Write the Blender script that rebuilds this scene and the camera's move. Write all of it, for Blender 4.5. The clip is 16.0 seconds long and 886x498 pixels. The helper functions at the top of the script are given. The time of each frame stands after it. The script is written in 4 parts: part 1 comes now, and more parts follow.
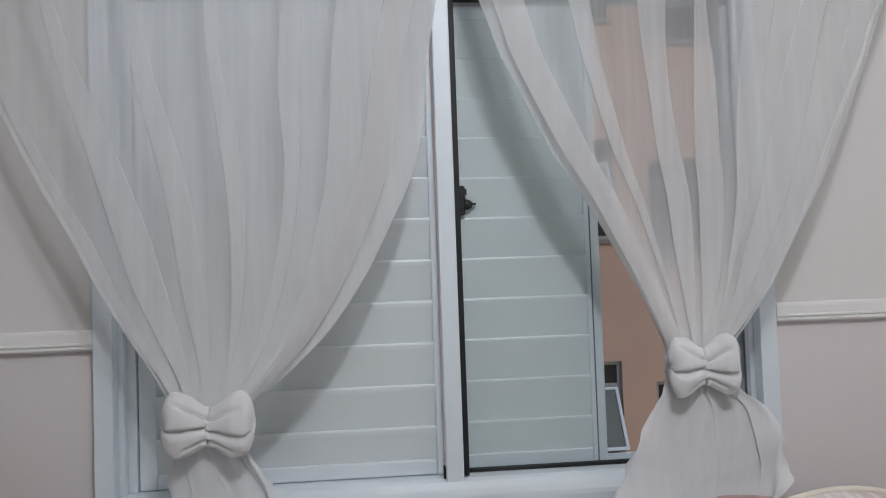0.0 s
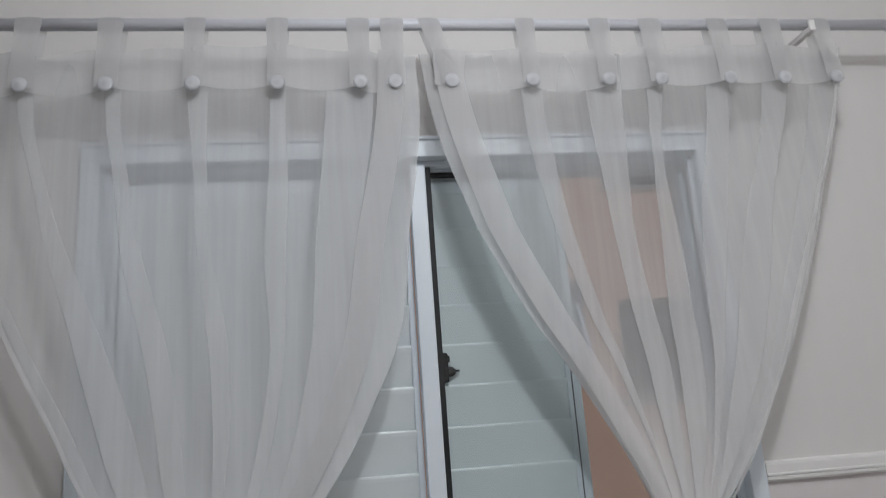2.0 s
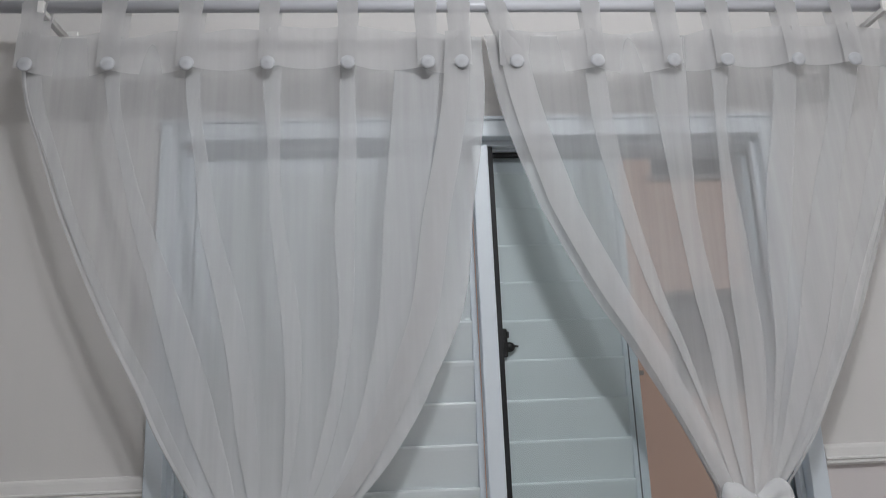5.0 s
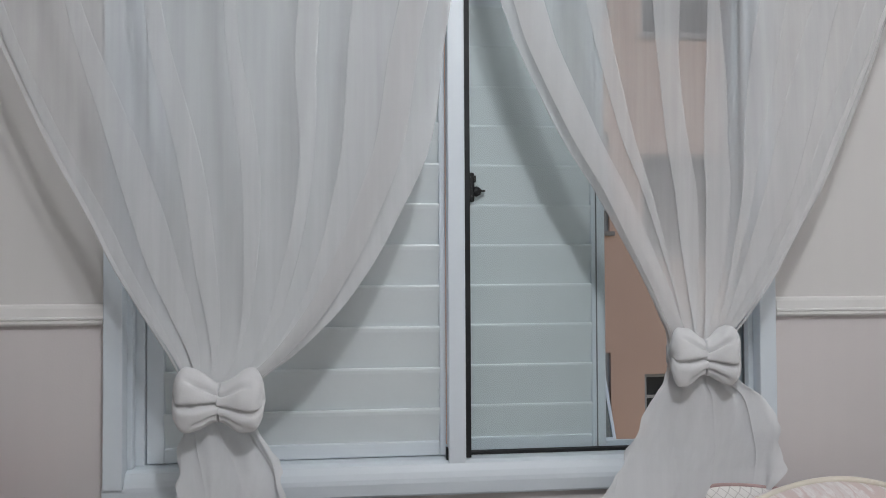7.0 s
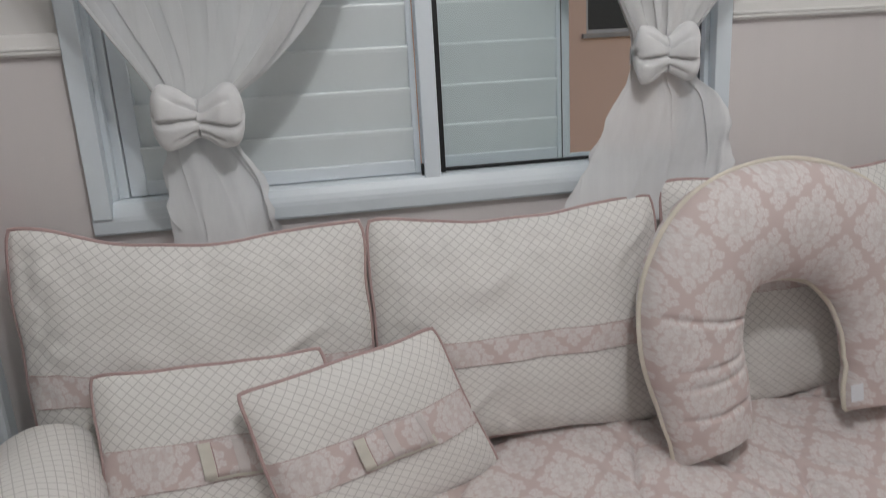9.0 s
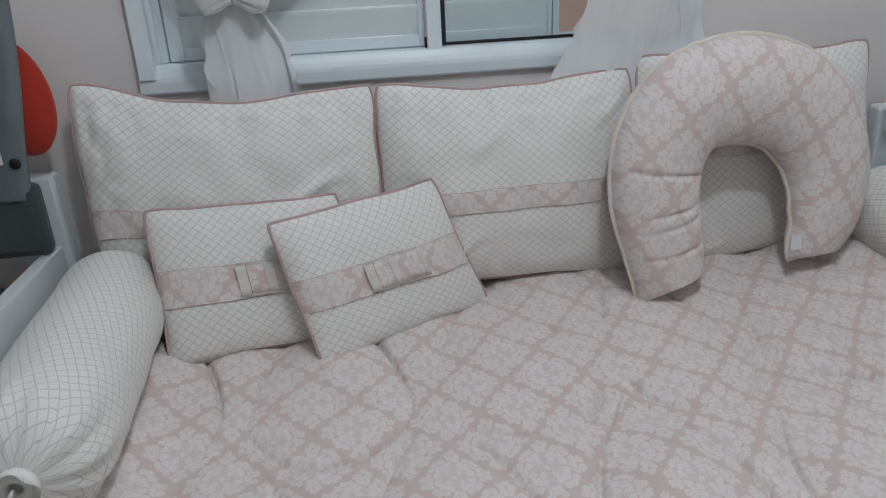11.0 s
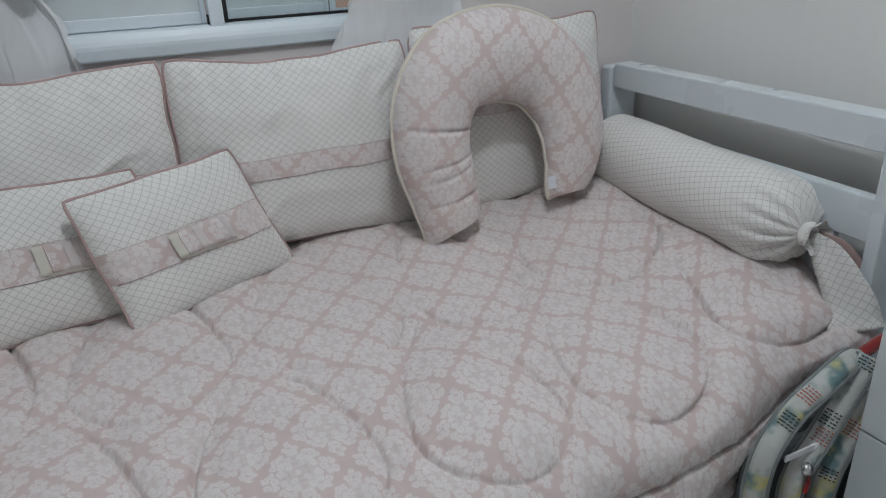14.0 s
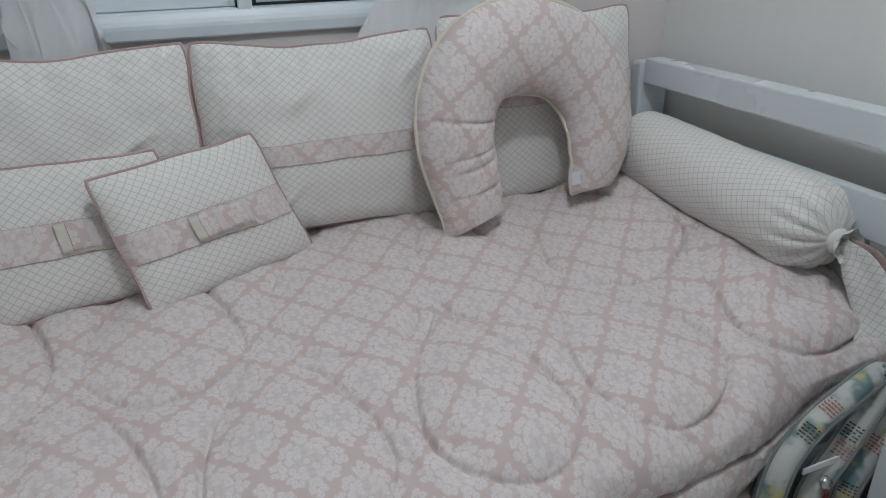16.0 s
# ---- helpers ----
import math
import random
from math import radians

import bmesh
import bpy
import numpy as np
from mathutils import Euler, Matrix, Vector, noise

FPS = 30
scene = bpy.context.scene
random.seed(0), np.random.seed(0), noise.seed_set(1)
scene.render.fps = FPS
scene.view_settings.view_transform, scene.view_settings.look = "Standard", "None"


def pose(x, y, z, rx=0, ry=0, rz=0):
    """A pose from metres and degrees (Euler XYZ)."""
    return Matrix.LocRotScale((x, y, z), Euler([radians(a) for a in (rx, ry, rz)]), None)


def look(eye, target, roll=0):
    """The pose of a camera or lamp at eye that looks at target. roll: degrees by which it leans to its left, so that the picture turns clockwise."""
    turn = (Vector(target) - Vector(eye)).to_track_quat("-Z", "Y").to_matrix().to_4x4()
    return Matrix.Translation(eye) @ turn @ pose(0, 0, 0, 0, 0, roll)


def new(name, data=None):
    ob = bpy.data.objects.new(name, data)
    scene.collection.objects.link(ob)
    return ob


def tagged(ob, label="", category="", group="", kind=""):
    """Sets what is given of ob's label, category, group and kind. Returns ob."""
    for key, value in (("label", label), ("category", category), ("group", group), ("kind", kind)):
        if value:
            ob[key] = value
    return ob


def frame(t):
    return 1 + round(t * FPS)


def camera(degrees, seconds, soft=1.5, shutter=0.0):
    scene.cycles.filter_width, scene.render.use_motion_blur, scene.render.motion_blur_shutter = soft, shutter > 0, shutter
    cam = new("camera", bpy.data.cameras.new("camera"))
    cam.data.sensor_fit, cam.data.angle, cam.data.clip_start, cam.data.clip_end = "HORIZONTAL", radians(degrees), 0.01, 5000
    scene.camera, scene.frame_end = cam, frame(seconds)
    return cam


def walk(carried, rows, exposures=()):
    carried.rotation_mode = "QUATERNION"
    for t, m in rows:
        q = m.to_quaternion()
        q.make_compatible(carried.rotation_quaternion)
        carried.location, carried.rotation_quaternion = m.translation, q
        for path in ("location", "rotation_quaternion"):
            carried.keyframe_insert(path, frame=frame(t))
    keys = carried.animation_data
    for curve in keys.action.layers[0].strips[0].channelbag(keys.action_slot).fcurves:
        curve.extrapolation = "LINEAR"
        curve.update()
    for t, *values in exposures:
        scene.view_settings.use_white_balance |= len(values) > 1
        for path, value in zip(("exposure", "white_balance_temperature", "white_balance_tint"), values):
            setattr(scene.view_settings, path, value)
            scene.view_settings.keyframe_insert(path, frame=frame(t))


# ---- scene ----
cam = camera(64.7, 16.0, 1.0, 0.3)
PATH = [
    (0, (-0.108, -1.266, 1.46), (0.058, 0.725, 1.535), -2.0),
    (0.5, (-0.108, -1.261, 1.463), (0.03, 0.734, 1.459), -1.6),
    (1, (-0.118, -1.257, 1.461), (0.0, 0.739, 1.439), -1.1),
    (1.5, (-0.133, -1.259, 1.494), (0.136, 0.708, 1.733), -4.6),
    (2, (-0.127, -1.289, 1.506), (0.132, 0.637, 1.977), -4.2),
    (2.5, (-0.131, -1.302, 1.483), (0.19, 0.592, 2.04), -4.2),
    (3, (-0.135, -1.314, 1.49), (0.029, 0.612, 2.005), -3.7),
    (3.2, (-0.142, -1.313, 1.47), (-0.07, 0.614, 2.001), -3.5),
    (5.3, (-0.167, -1.312, 1.481), (-0.028, 0.644, 1.875), -2.2),
    (5.5, (-0.151, -1.31, 1.481), (-0.042, 0.659, 1.815), -1.9),
    (6, (-0.144, -1.296, 1.489), (-0.009, 0.688, 1.703), -1.4),
    (6.5, (-0.142, -1.288, 1.464), (0.03, 0.701, 1.582), -0.6),
    (7, (-0.141, -1.28, 1.456), (0.049, 0.711, 1.495), -0.3),
    (7.5, (-0.135, -1.287, 1.447), (0.056, 0.703, 1.49), -0.5),
    (8, (-0.158, -1.283, 1.424), (0.122, 0.697, 1.374), -0.8),
    (8.5, (-0.183, -1.3, 1.367), (0.078, 0.66, 1.063), -2.6),
    (9, (-0.208, -1.325, 1.301), (0.115, 0.581, 0.788), -3.4),
    (9.2, (-0.218, -1.334, 1.293), (0.071, 0.559, 0.716), -4.9),
    (11.3, (-0.224, -1.597, 1.24), (0.049, 0.242, 0.502), -2.5),
    (11.5, (-0.23, -1.619, 1.24), (0.158, 0.198, 0.499), -2.2),
    (12, (-0.251, -1.697, 1.245), (0.359, 0.059, 0.507), -2.0),
    (12.5, (-0.226, -1.725, 1.236), (0.608, -0.066, 0.493), -1.4),
    (13, (-0.229, -1.725, 1.236), (0.572, -0.053, 0.487), -1.5),
    (13.5, (-0.227, -1.729, 1.238), (0.536, -0.065, 0.432), -2.3),
    (14, (-0.231, -1.729, 1.236), (0.518, -0.054, 0.442), -2.6),
    (14.5, (-0.234, -1.724, 1.239), (0.524, -0.06, 0.429), -2.6),
    (15, (-0.231, -1.725, 1.233), (0.508, -0.055, 0.419), -2.6),
    (15.5, (-0.23, -1.714, 1.235), (0.453, -0.024, 0.413), -2.5),
    (16, (-0.217, -1.718, 1.235), (0.467, -0.026, 0.416), -1.2),
]
EXPOSURES = [(0, -0.38, 6600, 13), (1.0, -0.37, 6600, 12), (2.0, -0.55, 6600, 12), (3.2, -0.55, 6600, 12), (5.5, -0.49, 6600, 12), (7.0, -0.36, 6600, 12), (8.0, -0.33, 6600, 12), (8.5, -0.43, 6700, 12), (9.0, -0.38, 6850, 12), (11.3, -0.41, 6250, 7), (13.0, -0.44, 6250, 7), (16.0, -0.44, 6250, 7)]
walk(cam, [(t, look(eye, target, roll)) for t, eye, target, roll in PATH], EXPOSURES)

# ---- world, lamps, exposure ----
K = 0.86                     # metres per plan unit


def P(x, y, z):
    """A place of the plan (its own unit, datum 0.12 units under the floor) in metres."""
    return Vector((x * K, y * K, z * K + 0.103))


world = bpy.data.worlds.new("sky")
scene.world = world
world.use_nodes = True
sky = world.node_tree.nodes.new("ShaderNodeTexSky")
sky.sky_type, sky.sun_disc = "NISHITA", False
sky.sun_elevation, sky.sun_rotation = radians(35), radians(150)
world.node_tree.nodes["Background"].inputs["Strength"].default_value = 0.16
world.node_tree.links.new(sky.outputs[0], world.node_tree.nodes["Background"].inputs["Color"])

lamp = bpy.data.lights.new("ceiling_light", "POINT")
lamp.energy, lamp.color, lamp.shadow_soft_size = 40, (0.90, 0.95, 1.0), 0.05
new("ceiling_light", lamp).matrix_world = pose(0.10, -1.32, 2.44)


# ---- materials ----
class Net:
    """Small helper to write node materials."""

    def __init__(self, name):
        self.mat = bpy.data.materials.new(name)
        self.mat.use_nodes = True
        self.t = self.mat.node_tree
        self.bsdf = self.t.nodes["Principled BSDF"]
        self.out = self.t.nodes["Material Output"]

    def node(self, kind, **kw):
        n = self.t.nodes.new(kind)
        for k, v in kw.items():
            if k == "op":
                n.operation = v
            elif k == "blend":
                n.blend_type = v
        return n

    def link(self, a, b):
        self.t.links.new(a, b)

    def put(self, sock, v):
        if isinstance(v, (int, float)):
            sock.default_value = v
        elif isinstance(v, tuple):
            sock.default_value = v if len(v) == len(sock.default_value) else (*v, 1)
        else:
            self.link(v, sock)

    def math(self, op, a, b=0.0, c=0.0):
        n = self.node("ShaderNodeMath", op=op)
        for i, v in enumerate((a, b, c)):
            self.put(n.inputs[i], v)
        return n.outputs[0]

    def mix(self, f, a, b):
        n = self.t.nodes.new("ShaderNodeMix")
        n.data_type = "RGBA"
        self.put(n.inputs[0], f)
        self.put(n.inputs[6], a)
        self.put(n.inputs[7], b)
        return n.outputs[2]

    def coords(self, which):
        return self.t.nodes.new("ShaderNodeTexCoord").outputs[which]

    def noise(self, vec, scale, detail=3.0, rough=0.55):
        n = self.t.nodes.new("ShaderNodeTexNoise")
        self.link(vec, n.inputs["Vector"])
        n.inputs["Scale"].default_value, n.inputs["Detail"].default_value, n.inputs["Roughness"].default_value = scale, detail, rough
        return n.outputs[0]

    def ramp(self, v, lo, hi, a=0.0, b=1.0):
        n = self.t.nodes.new("ShaderNodeMapRange")
        n.interpolation_type = "SMOOTHSTEP"
        for i, s in enumerate((v, lo, hi, a, b)):
            self.put(n.inputs[i], s)
        return n.outputs[0]

    def bump(self, h, strength, distance):
        n = self.t.nodes.new("ShaderNodeBump")
        n.inputs["Strength"].default_value, n.inputs["Distance"].default_value = strength, distance
        self.link(h, n.inputs["Height"])
        self.link(n.outputs[0], self.bsdf.inputs["Normal"])

    def finish(self, colour, rough, metal=0.0, spec=0.5):
        self.put(self.bsdf.inputs["Base Color"], colour)
        self.put(self.bsdf.inputs["Roughness"], rough)
        self.bsdf.inputs["Metallic"].default_value = metal
        self.bsdf.inputs["Specular IOR Level"].default_value = spec
        return self.mat


def painted(name, a, b, rough, big=2.0, fine=90.0, bump=0.15, depth=0.001, spec=0.4):
    """Paint, plaster or plastic with slow stains and fine grain."""
    n = Net(name)
    v = n.coords("Object")
    slow, grain = n.noise(v, big, 4), n.noise(v, fine, 3)
    col = n.mix(n.ramp(slow, 0.35, 0.7), a, b)
    col = n.mix(n.math("MULTIPLY", grain, 0.10), col, tuple(c * 0.7 for c in a))
    n.bump(grain, bump, depth)
    r = n.math("ADD", rough - 0.05, n.math("MULTIPLY", slow, 0.1))
    return n.finish(col, r, 0.0, spec)


def wallpaper(name, a, b, along):
    """Vinyl paper with faint upright stripes and a woven grain."""
    n = Net(name)
    v = n.coords("Object")
    s = n.t.nodes.new("ShaderNodeSeparateXYZ")
    n.link(v, s.inputs[0])
    w = s.outputs["X" if along == "x" else "Y"]
    stripe = n.math("SINE", n.math("MULTIPLY", w, 2 * math.pi / 0.045))
    slow = n.noise(v, 1.3, 4)
    grain = n.noise(v, 260, 2)
    f = n.math("ADD", n.math("MULTIPLY", n.ramp(stripe, -0.6, 0.6), 0.10), n.math("MULTIPLY", slow, 0.5))
    col = n.mix(f, a, b)
    n.bump(grain, 0.2, 0.0008)
    return n.finish(col, 0.7, 0.0, 0.3)


def uv_parts(n):
    s = n.t.nodes.new("ShaderNodeSeparateXYZ")
    n.link(n.coords("UV"), s.inputs[0])
    return s.outputs[0], s.outputs[1]


def damask(name, ground, motif, wide=0.150, tall=0.166):
    """Cotton satin printed with staggered bouquets: a veined oval, four sprigs of blossoms and a fleuron at head and foot."""
    n = Net(name)
    uv = n.coords("UV")
    u, v = uv_parts(n)
    u = n.math("ADD", u, n.math("MULTIPLY", n.math("SUBTRACT", n.noise(uv, 4.2, 3), 0.5), 0.046))
    v = n.math("ADD", v, n.math("MULTIPLY", n.math("SUBTRACT", n.noise(uv, 5.1, 3), 0.5), 0.046))
    rag_u = n.math("MULTIPLY", n.math("SUBTRACT", n.noise(uv, 120, 2, 0.6), 0.5), 0.010)
    rag_v = n.math("MULTIPLY", n.math("SUBTRACT", n.noise(uv, 135, 2, 0.6), 0.5), 0.010)
    fine = n.noise(uv, 330, 2, 0.6)
    # blossoms in one quarter of a bouquet: across, up, radius
    blossoms = [(0.0, 0.062, 0.0075), (0.0085, 0.053, 0.0072), (0.003, 0.044, 0.0090), (0.054, 0.008, 0.0078), (0.044, 0.013, 0.0068), (0.042, 0.002, 0.0070),
                (0.031, 0.035, 0.0078), (0.021, 0.039, 0.0070), (0.037, 0.025, 0.0072), (0.024, 0.022, 0.0080), (0.012, 0.028, 0.0078), (0.029, 0.009, 0.0078), (0.011, 0.014, 0.0068), (0.0, 0.0, 0.0065)]
    body = petals = None
    for off in (0.0, 0.5):
        x = n.math("MULTIPLY", n.math("SUBTRACT", n.math("FRACT", n.math("ADD", n.math("DIVIDE", u, wide * 0.94), off)), 0.5), wide)
        y = n.math("MULTIPLY", n.math("SUBTRACT", n.math("FRACT", n.math("ADD", n.math("DIVIDE", v, tall * 0.94), off)), 0.5), tall)
        q = n.t.nodes.new("ShaderNodeCombineXYZ")
        n.link(n.math("ADD", n.math("ABSOLUTE", x), rag_u), q.inputs[0])
        n.link(n.math("ADD", n.math("ABSOLUTE", y), rag_v), q.inputs[1])
        ex, ey = n.math("DIVIDE", x, 0.037), n.math("DIVIDE", y, 0.042)
        r = n.math("SQRT", n.math("ADD", n.math("MULTIPLY", ex, ex), n.math("MULTIPLY", ey, ey)))
        r = n.math("ADD", r, n.math("MULTIPLY", n.math("ADD", rag_u, rag_v), 14.0))
        inside = n.ramp(r, 0.88, 1.04, 1.0, 0.0)
        veins = n.math("ABSOLUTE", n.math("SINE", n.math("MULTIPLY", n.math("ADD", r, n.math("MULTIPLY", fine, 0.25)), 11.0)))
        inside = n.math("MULTIPLY", inside, n.ramp(veins, 0.10, 0.75, 0.24, 0.70))
        body = inside if body is None else n.math("MAXIMUM", body, inside)
        for cx, cy, rad in blossoms:
            far = n.t.nodes.new("ShaderNodeVectorMath")
            far.operation = "DISTANCE"
            n.link(q.outputs[0], far.inputs[0])
            far.inputs[1].default_value = (cx, cy, 0)
            bloom = n.ramp(far.outputs["Value"], rad * 0.60, rad * 1.12, 1.0, 0.0)
            eye = n.ramp(far.outputs["Value"], rad * 0.15, rad * 0.45, 0.72, 1.0)
            bloom = n.math("MULTIPLY", bloom, eye)
            petals = bloom if petals is None else n.math("MAXIMUM", petals, bloom)
    slow = n.noise(uv, 9, 3)
    col = n.mix(n.math("MULTIPLY", body, n.ramp(fine, 0.30, 0.68, 0.62, 1.0)), ground, motif)
    col = n.mix(n.math("MULTIPLY", petals, n.ramp(fine, 0.28, 0.66, 0.45, 0.98)), col, tuple(min(c * 1.08, 0.82) for c in motif))
    col = n.mix(n.math("MULTIPLY", slow, 0.14), col, tuple(c * 0.85 for c in ground))
    weave = n.noise(uv, 900, 2)
    n.bump(n.math("ADD", n.math("MULTIPLY", weave, 0.4), n.math("MULTIPLY", petals, 0.3)), 0.3, 0.001)
    n.bsdf.inputs["Sheen Weight"].default_value = 0.15
    return n.finish(col, 0.75, 0.0, 0.25)


def lattice(name, ground, thread, step=0.0150):
    """Cream cotton woven with a thin diagonal lattice."""
    n = Net(name)
    u, v = uv_parts(n)
    uv = n.coords("UV")
    wob = n.math("MULTIPLY", n.math("SUBTRACT", n.noise(uv, 40, 2), 0.5), 0.10)
    lines = None
    for sgn in (1.0, -1.0):
        w = n.math("ADD", n.math("DIVIDE", n.math("ADD", n.math("MULTIPLY", u, 0.72), n.math("MULTIPLY", v, 0.80 * sgn)), step), wob)
        d = n.math("ABSOLUTE", n.math("SUBTRACT", n.math("FRACT", w), 0.5))
        l = n.ramp(d, 0.030, 0.085, 1.0, 0.0)
        lines = l if lines is None else n.math("MAXIMUM", lines, l)
    slow = n.noise(uv, 11, 3)
    col = n.mix(n.math("MULTIPLY", lines, 0.56), ground, thread)
    col = n.mix(n.math("MULTIPLY", slow, 0.15), col, tuple(c * 0.8 for c in ground))
    n.bump(n.math("SUBTRACT", n.noise(uv, 850, 2), n.math("MULTIPLY", lines, 0.8)), 0.22, 0.001)
    n.bsdf.inputs["Sheen Weight"].default_value = 0.2
    return n.finish(col, 0.8, 0.0, 0.2)


def voile(name, colour, clear, through_light=0.38, gathered=False):
    """Sheer woven cloth: partly open, partly lit through. gathered: the first map coordinate tells how many plies lie together."""
    n = Net(name)
    v = n.coords("Object")
    weave = n.noise(v, 420, 2)
    slow = n.noise(v, 7, 3)
    along = n.t.nodes.new("ShaderNodeMapping")
    n.link(v, along.inputs["Vector"])
    along.inputs["Scale"].default_value = (46.0, 46.0, 2.2)
    streak = n.noise(along.outputs[0], 1.0, 3, 0.6)
    n.t.nodes.remove(n.bsdf)
    d, tr, op = (n.t.nodes.new("ShaderNodeBsdf" + k) for k in ("Diffuse", "Translucent", "Transparent"))
    col = n.mix(n.math("MULTIPLY", slow, 0.25), colour, tuple(c * 0.92 for c in colour))
    n.link(col, d.inputs[0])
    n.link(col, tr.inputs[0])
    # loose threads scatter nearly alike however the cloth is folded
    turn = n.t.nodes.new("ShaderNodeMix")
    turn.data_type = "VECTOR"
    turn.inputs[0].default_value = 0.80
    n.link(n.t.nodes.new("ShaderNodeNewGeometry").outputs["Normal"], turn.inputs[4])
    turn.inputs[5].default_value = (0, -0.86, 0.50)
    unit = n.t.nodes.new("ShaderNodeVectorMath")
    unit.operation = "NORMALIZE"
    n.link(turn.outputs[1], unit.inputs[0])
    n.link(unit.outputs[0], d.inputs["Normal"])
    n.link(unit.outputs[0], tr.inputs["Normal"])
    body, cloth = n.t.nodes.new("ShaderNodeMixShader"), n.t.nodes.new("ShaderNodeMixShader")
    body.inputs[0].default_value = through_light
    n.link(d.outputs[0], body.inputs[1])
    n.link(tr.outputs[0], body.inputs[2])
    plies = uv_parts(n)[0] if gathered else 1.0
    n.link(n.math("POWER", n.math("ADD", n.math("ADD", clear - 0.09, n.math("MULTIPLY", streak, 0.16)), n.math("MULTIPLY", weave, 0.02)), plies), cloth.inputs[0])
    n.link(body.outputs[0], cloth.inputs[1])
    n.link(op.outputs[0], cloth.inputs[2])
    n.link(cloth.outputs[0], n.out.inputs[0])
    return n.mat


def plain_cloth(name, colour, fine=500.0):
    n = Net(name)
    v = n.coords("Object")
    g, slow = n.noise(v, fine, 2), n.noise(v, 14, 3)
    col = n.mix(n.ramp(slow, 0.3, 0.7), colour, tuple(c * 0.88 for c in colour))
    n.bump(g, 0.3, 0.001)
    n.bsdf.inputs["Sheen Weight"].default_value = 0.3
    return n.finish(col, 0.85, 0.0, 0.2)


def watercolour(name):
    """Padded cotton printed with soft blots of green, blue and yellow on white."""
    n = Net(name)
    v = n.coords("Object")
    a, b, c = n.noise(v, 11, 3, 0.6), n.noise(v, 13, 3, 0.6), n.noise(v, 9, 2)
    col = n.mix(n.ramp(a, 0.5, 0.62), (0.50, 0.51, 0.49), (0.15, 0.23, 0.24))
    col = n.mix(n.ramp(b, 0.52, 0.66), col, (0.50, 0.46, 0.22))
    col = n.mix(n.ramp(c, 0.60, 0.72), col, (0.28, 0.35, 0.38))
    n.bump(n.noise(v, 300, 2), 0.25, 0.001)
    return n.finish(col, 0.8, 0.0, 0.2)


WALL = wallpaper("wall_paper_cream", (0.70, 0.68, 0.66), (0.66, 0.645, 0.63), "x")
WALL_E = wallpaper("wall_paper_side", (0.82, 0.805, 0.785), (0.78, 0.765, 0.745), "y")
DADO = wallpaper("wall_paper_dado", (0.70, 0.655, 0.645), (0.66, 0.62, 0.615), "x")
CEIL = painted("ceiling_paint", (0.82, 0.81, 0.79), (0.78, 0.77, 0.75), 0.8)
TRIM = painted("trim_paint", (0.82, 0.80, 0.78), (0.78, 0.77, 0.75), 0.45)
# the floor stays out of view; its pale colour is set to bounce fill upwards
FLOOR = painted("floor_bounce", (0.66, 0.65, 0.62), (0.60, 0.59, 0.57), 0.35, 3.0, 60)
ALU = painted("white_aluminium", (0.73, 0.79, 0.83), (0.70, 0.76, 0.81), 0.40, 3.0, 160, 0.05, 0.0004, 0.5)
SLAT = painted("white_slat", (0.715, 0.77, 0.78), (0.675, 0.73, 0.745), 0.36, 2.5, 140, 0.06, 0.0005, 0.5)
RUBBER = painted("black_rubber", (0.010, 0.010, 0.011), (0.016, 0.016, 0.017), 0.6, 12, 200)
LATCH = painted("dark_latch", (0.018, 0.016, 0.016), (0.03, 0.026, 0.026), 0.45, 20, 200)
VOILE = voile("white_voile", (0.88, 0.885, 0.89), 0.60, 0.42, True)
VOILE_THIN = voile("white_voile_thin", (0.88, 0.88, 0.88), 0.655, 0.42, True)
GATHER = voile("white_voile_gathered", (0.86, 0.865, 0.875), 0.16, 0.24)
HEADER = voile("white_voile_doubled", (0.77, 0.765, 0.765), 0.36, 0.42)
FLEECE = plain_cloth("white_fleece", (0.68, 0.68, 0.685), 260)
ROD = painted("grey_white_rod", (0.62, 0.63, 0.67), (0.58, 0.59, 0.63), 0.3, 6, 200, 0.04)
LACQUER = painted("white_lacquer", (0.74, 0.79, 0.82), (0.71, 0.76, 0.79), 0.28, 2.2, 120, 0.05, 0.0004, 0.5)
LAMINATE = painted("white_laminate", (0.66, 0.70, 0.72), (0.63, 0.67, 0.69), 0.3, 2.0, 120, 0.04, 0.0004, 0.5)
DAMASK = damask("pink_damask", (0.634, 0.520, 0.500), (0.722, 0.690, 0.677))
LATTICE = lattice("cream_lattice", (0.81, 0.79, 0.76), (0.43, 0.40, 0.385))
PIPE_PINK = plain_cloth("dusky_pink_piping", (0.50, 0.355, 0.34))
PIPE_CREAM = plain_cloth("cream_piping", (0.76, 0.70, 0.60))
CREAM = plain_cloth("cream_ribbon", (0.72, 0.69, 0.61))
TAPE = plain_cloth("pale_pink_tape", (0.70, 0.64, 0.62))
BUTTON = plain_cloth("covered_button_cloth", (0.54, 0.55, 0.57))
PINK = plain_cloth("plain_pink_cotton", (0.60, 0.42, 0.39))
LABEL_WHITE = plain_cloth("woven_label", (0.78, 0.79, 0.82))
SHELL = painted("grey_plastic", (0.16, 0.19, 0.20), (0.12, 0.14, 0.15), 0.45, 5, 150)
DARK = plain_cloth("black_cloth", (0.02, 0.022, 0.024))
DARKGREY = plain_cloth("dark_grey_cloth", (0.055, 0.065, 0.068))
RED = plain_cloth("orange_red_cloth", (0.40, 0.032, 0.018))
DULL_RED = plain_cloth("dull_red_cloth", (0.26, 0.022, 0.022))
PRINT = watercolour("watercolour_print")
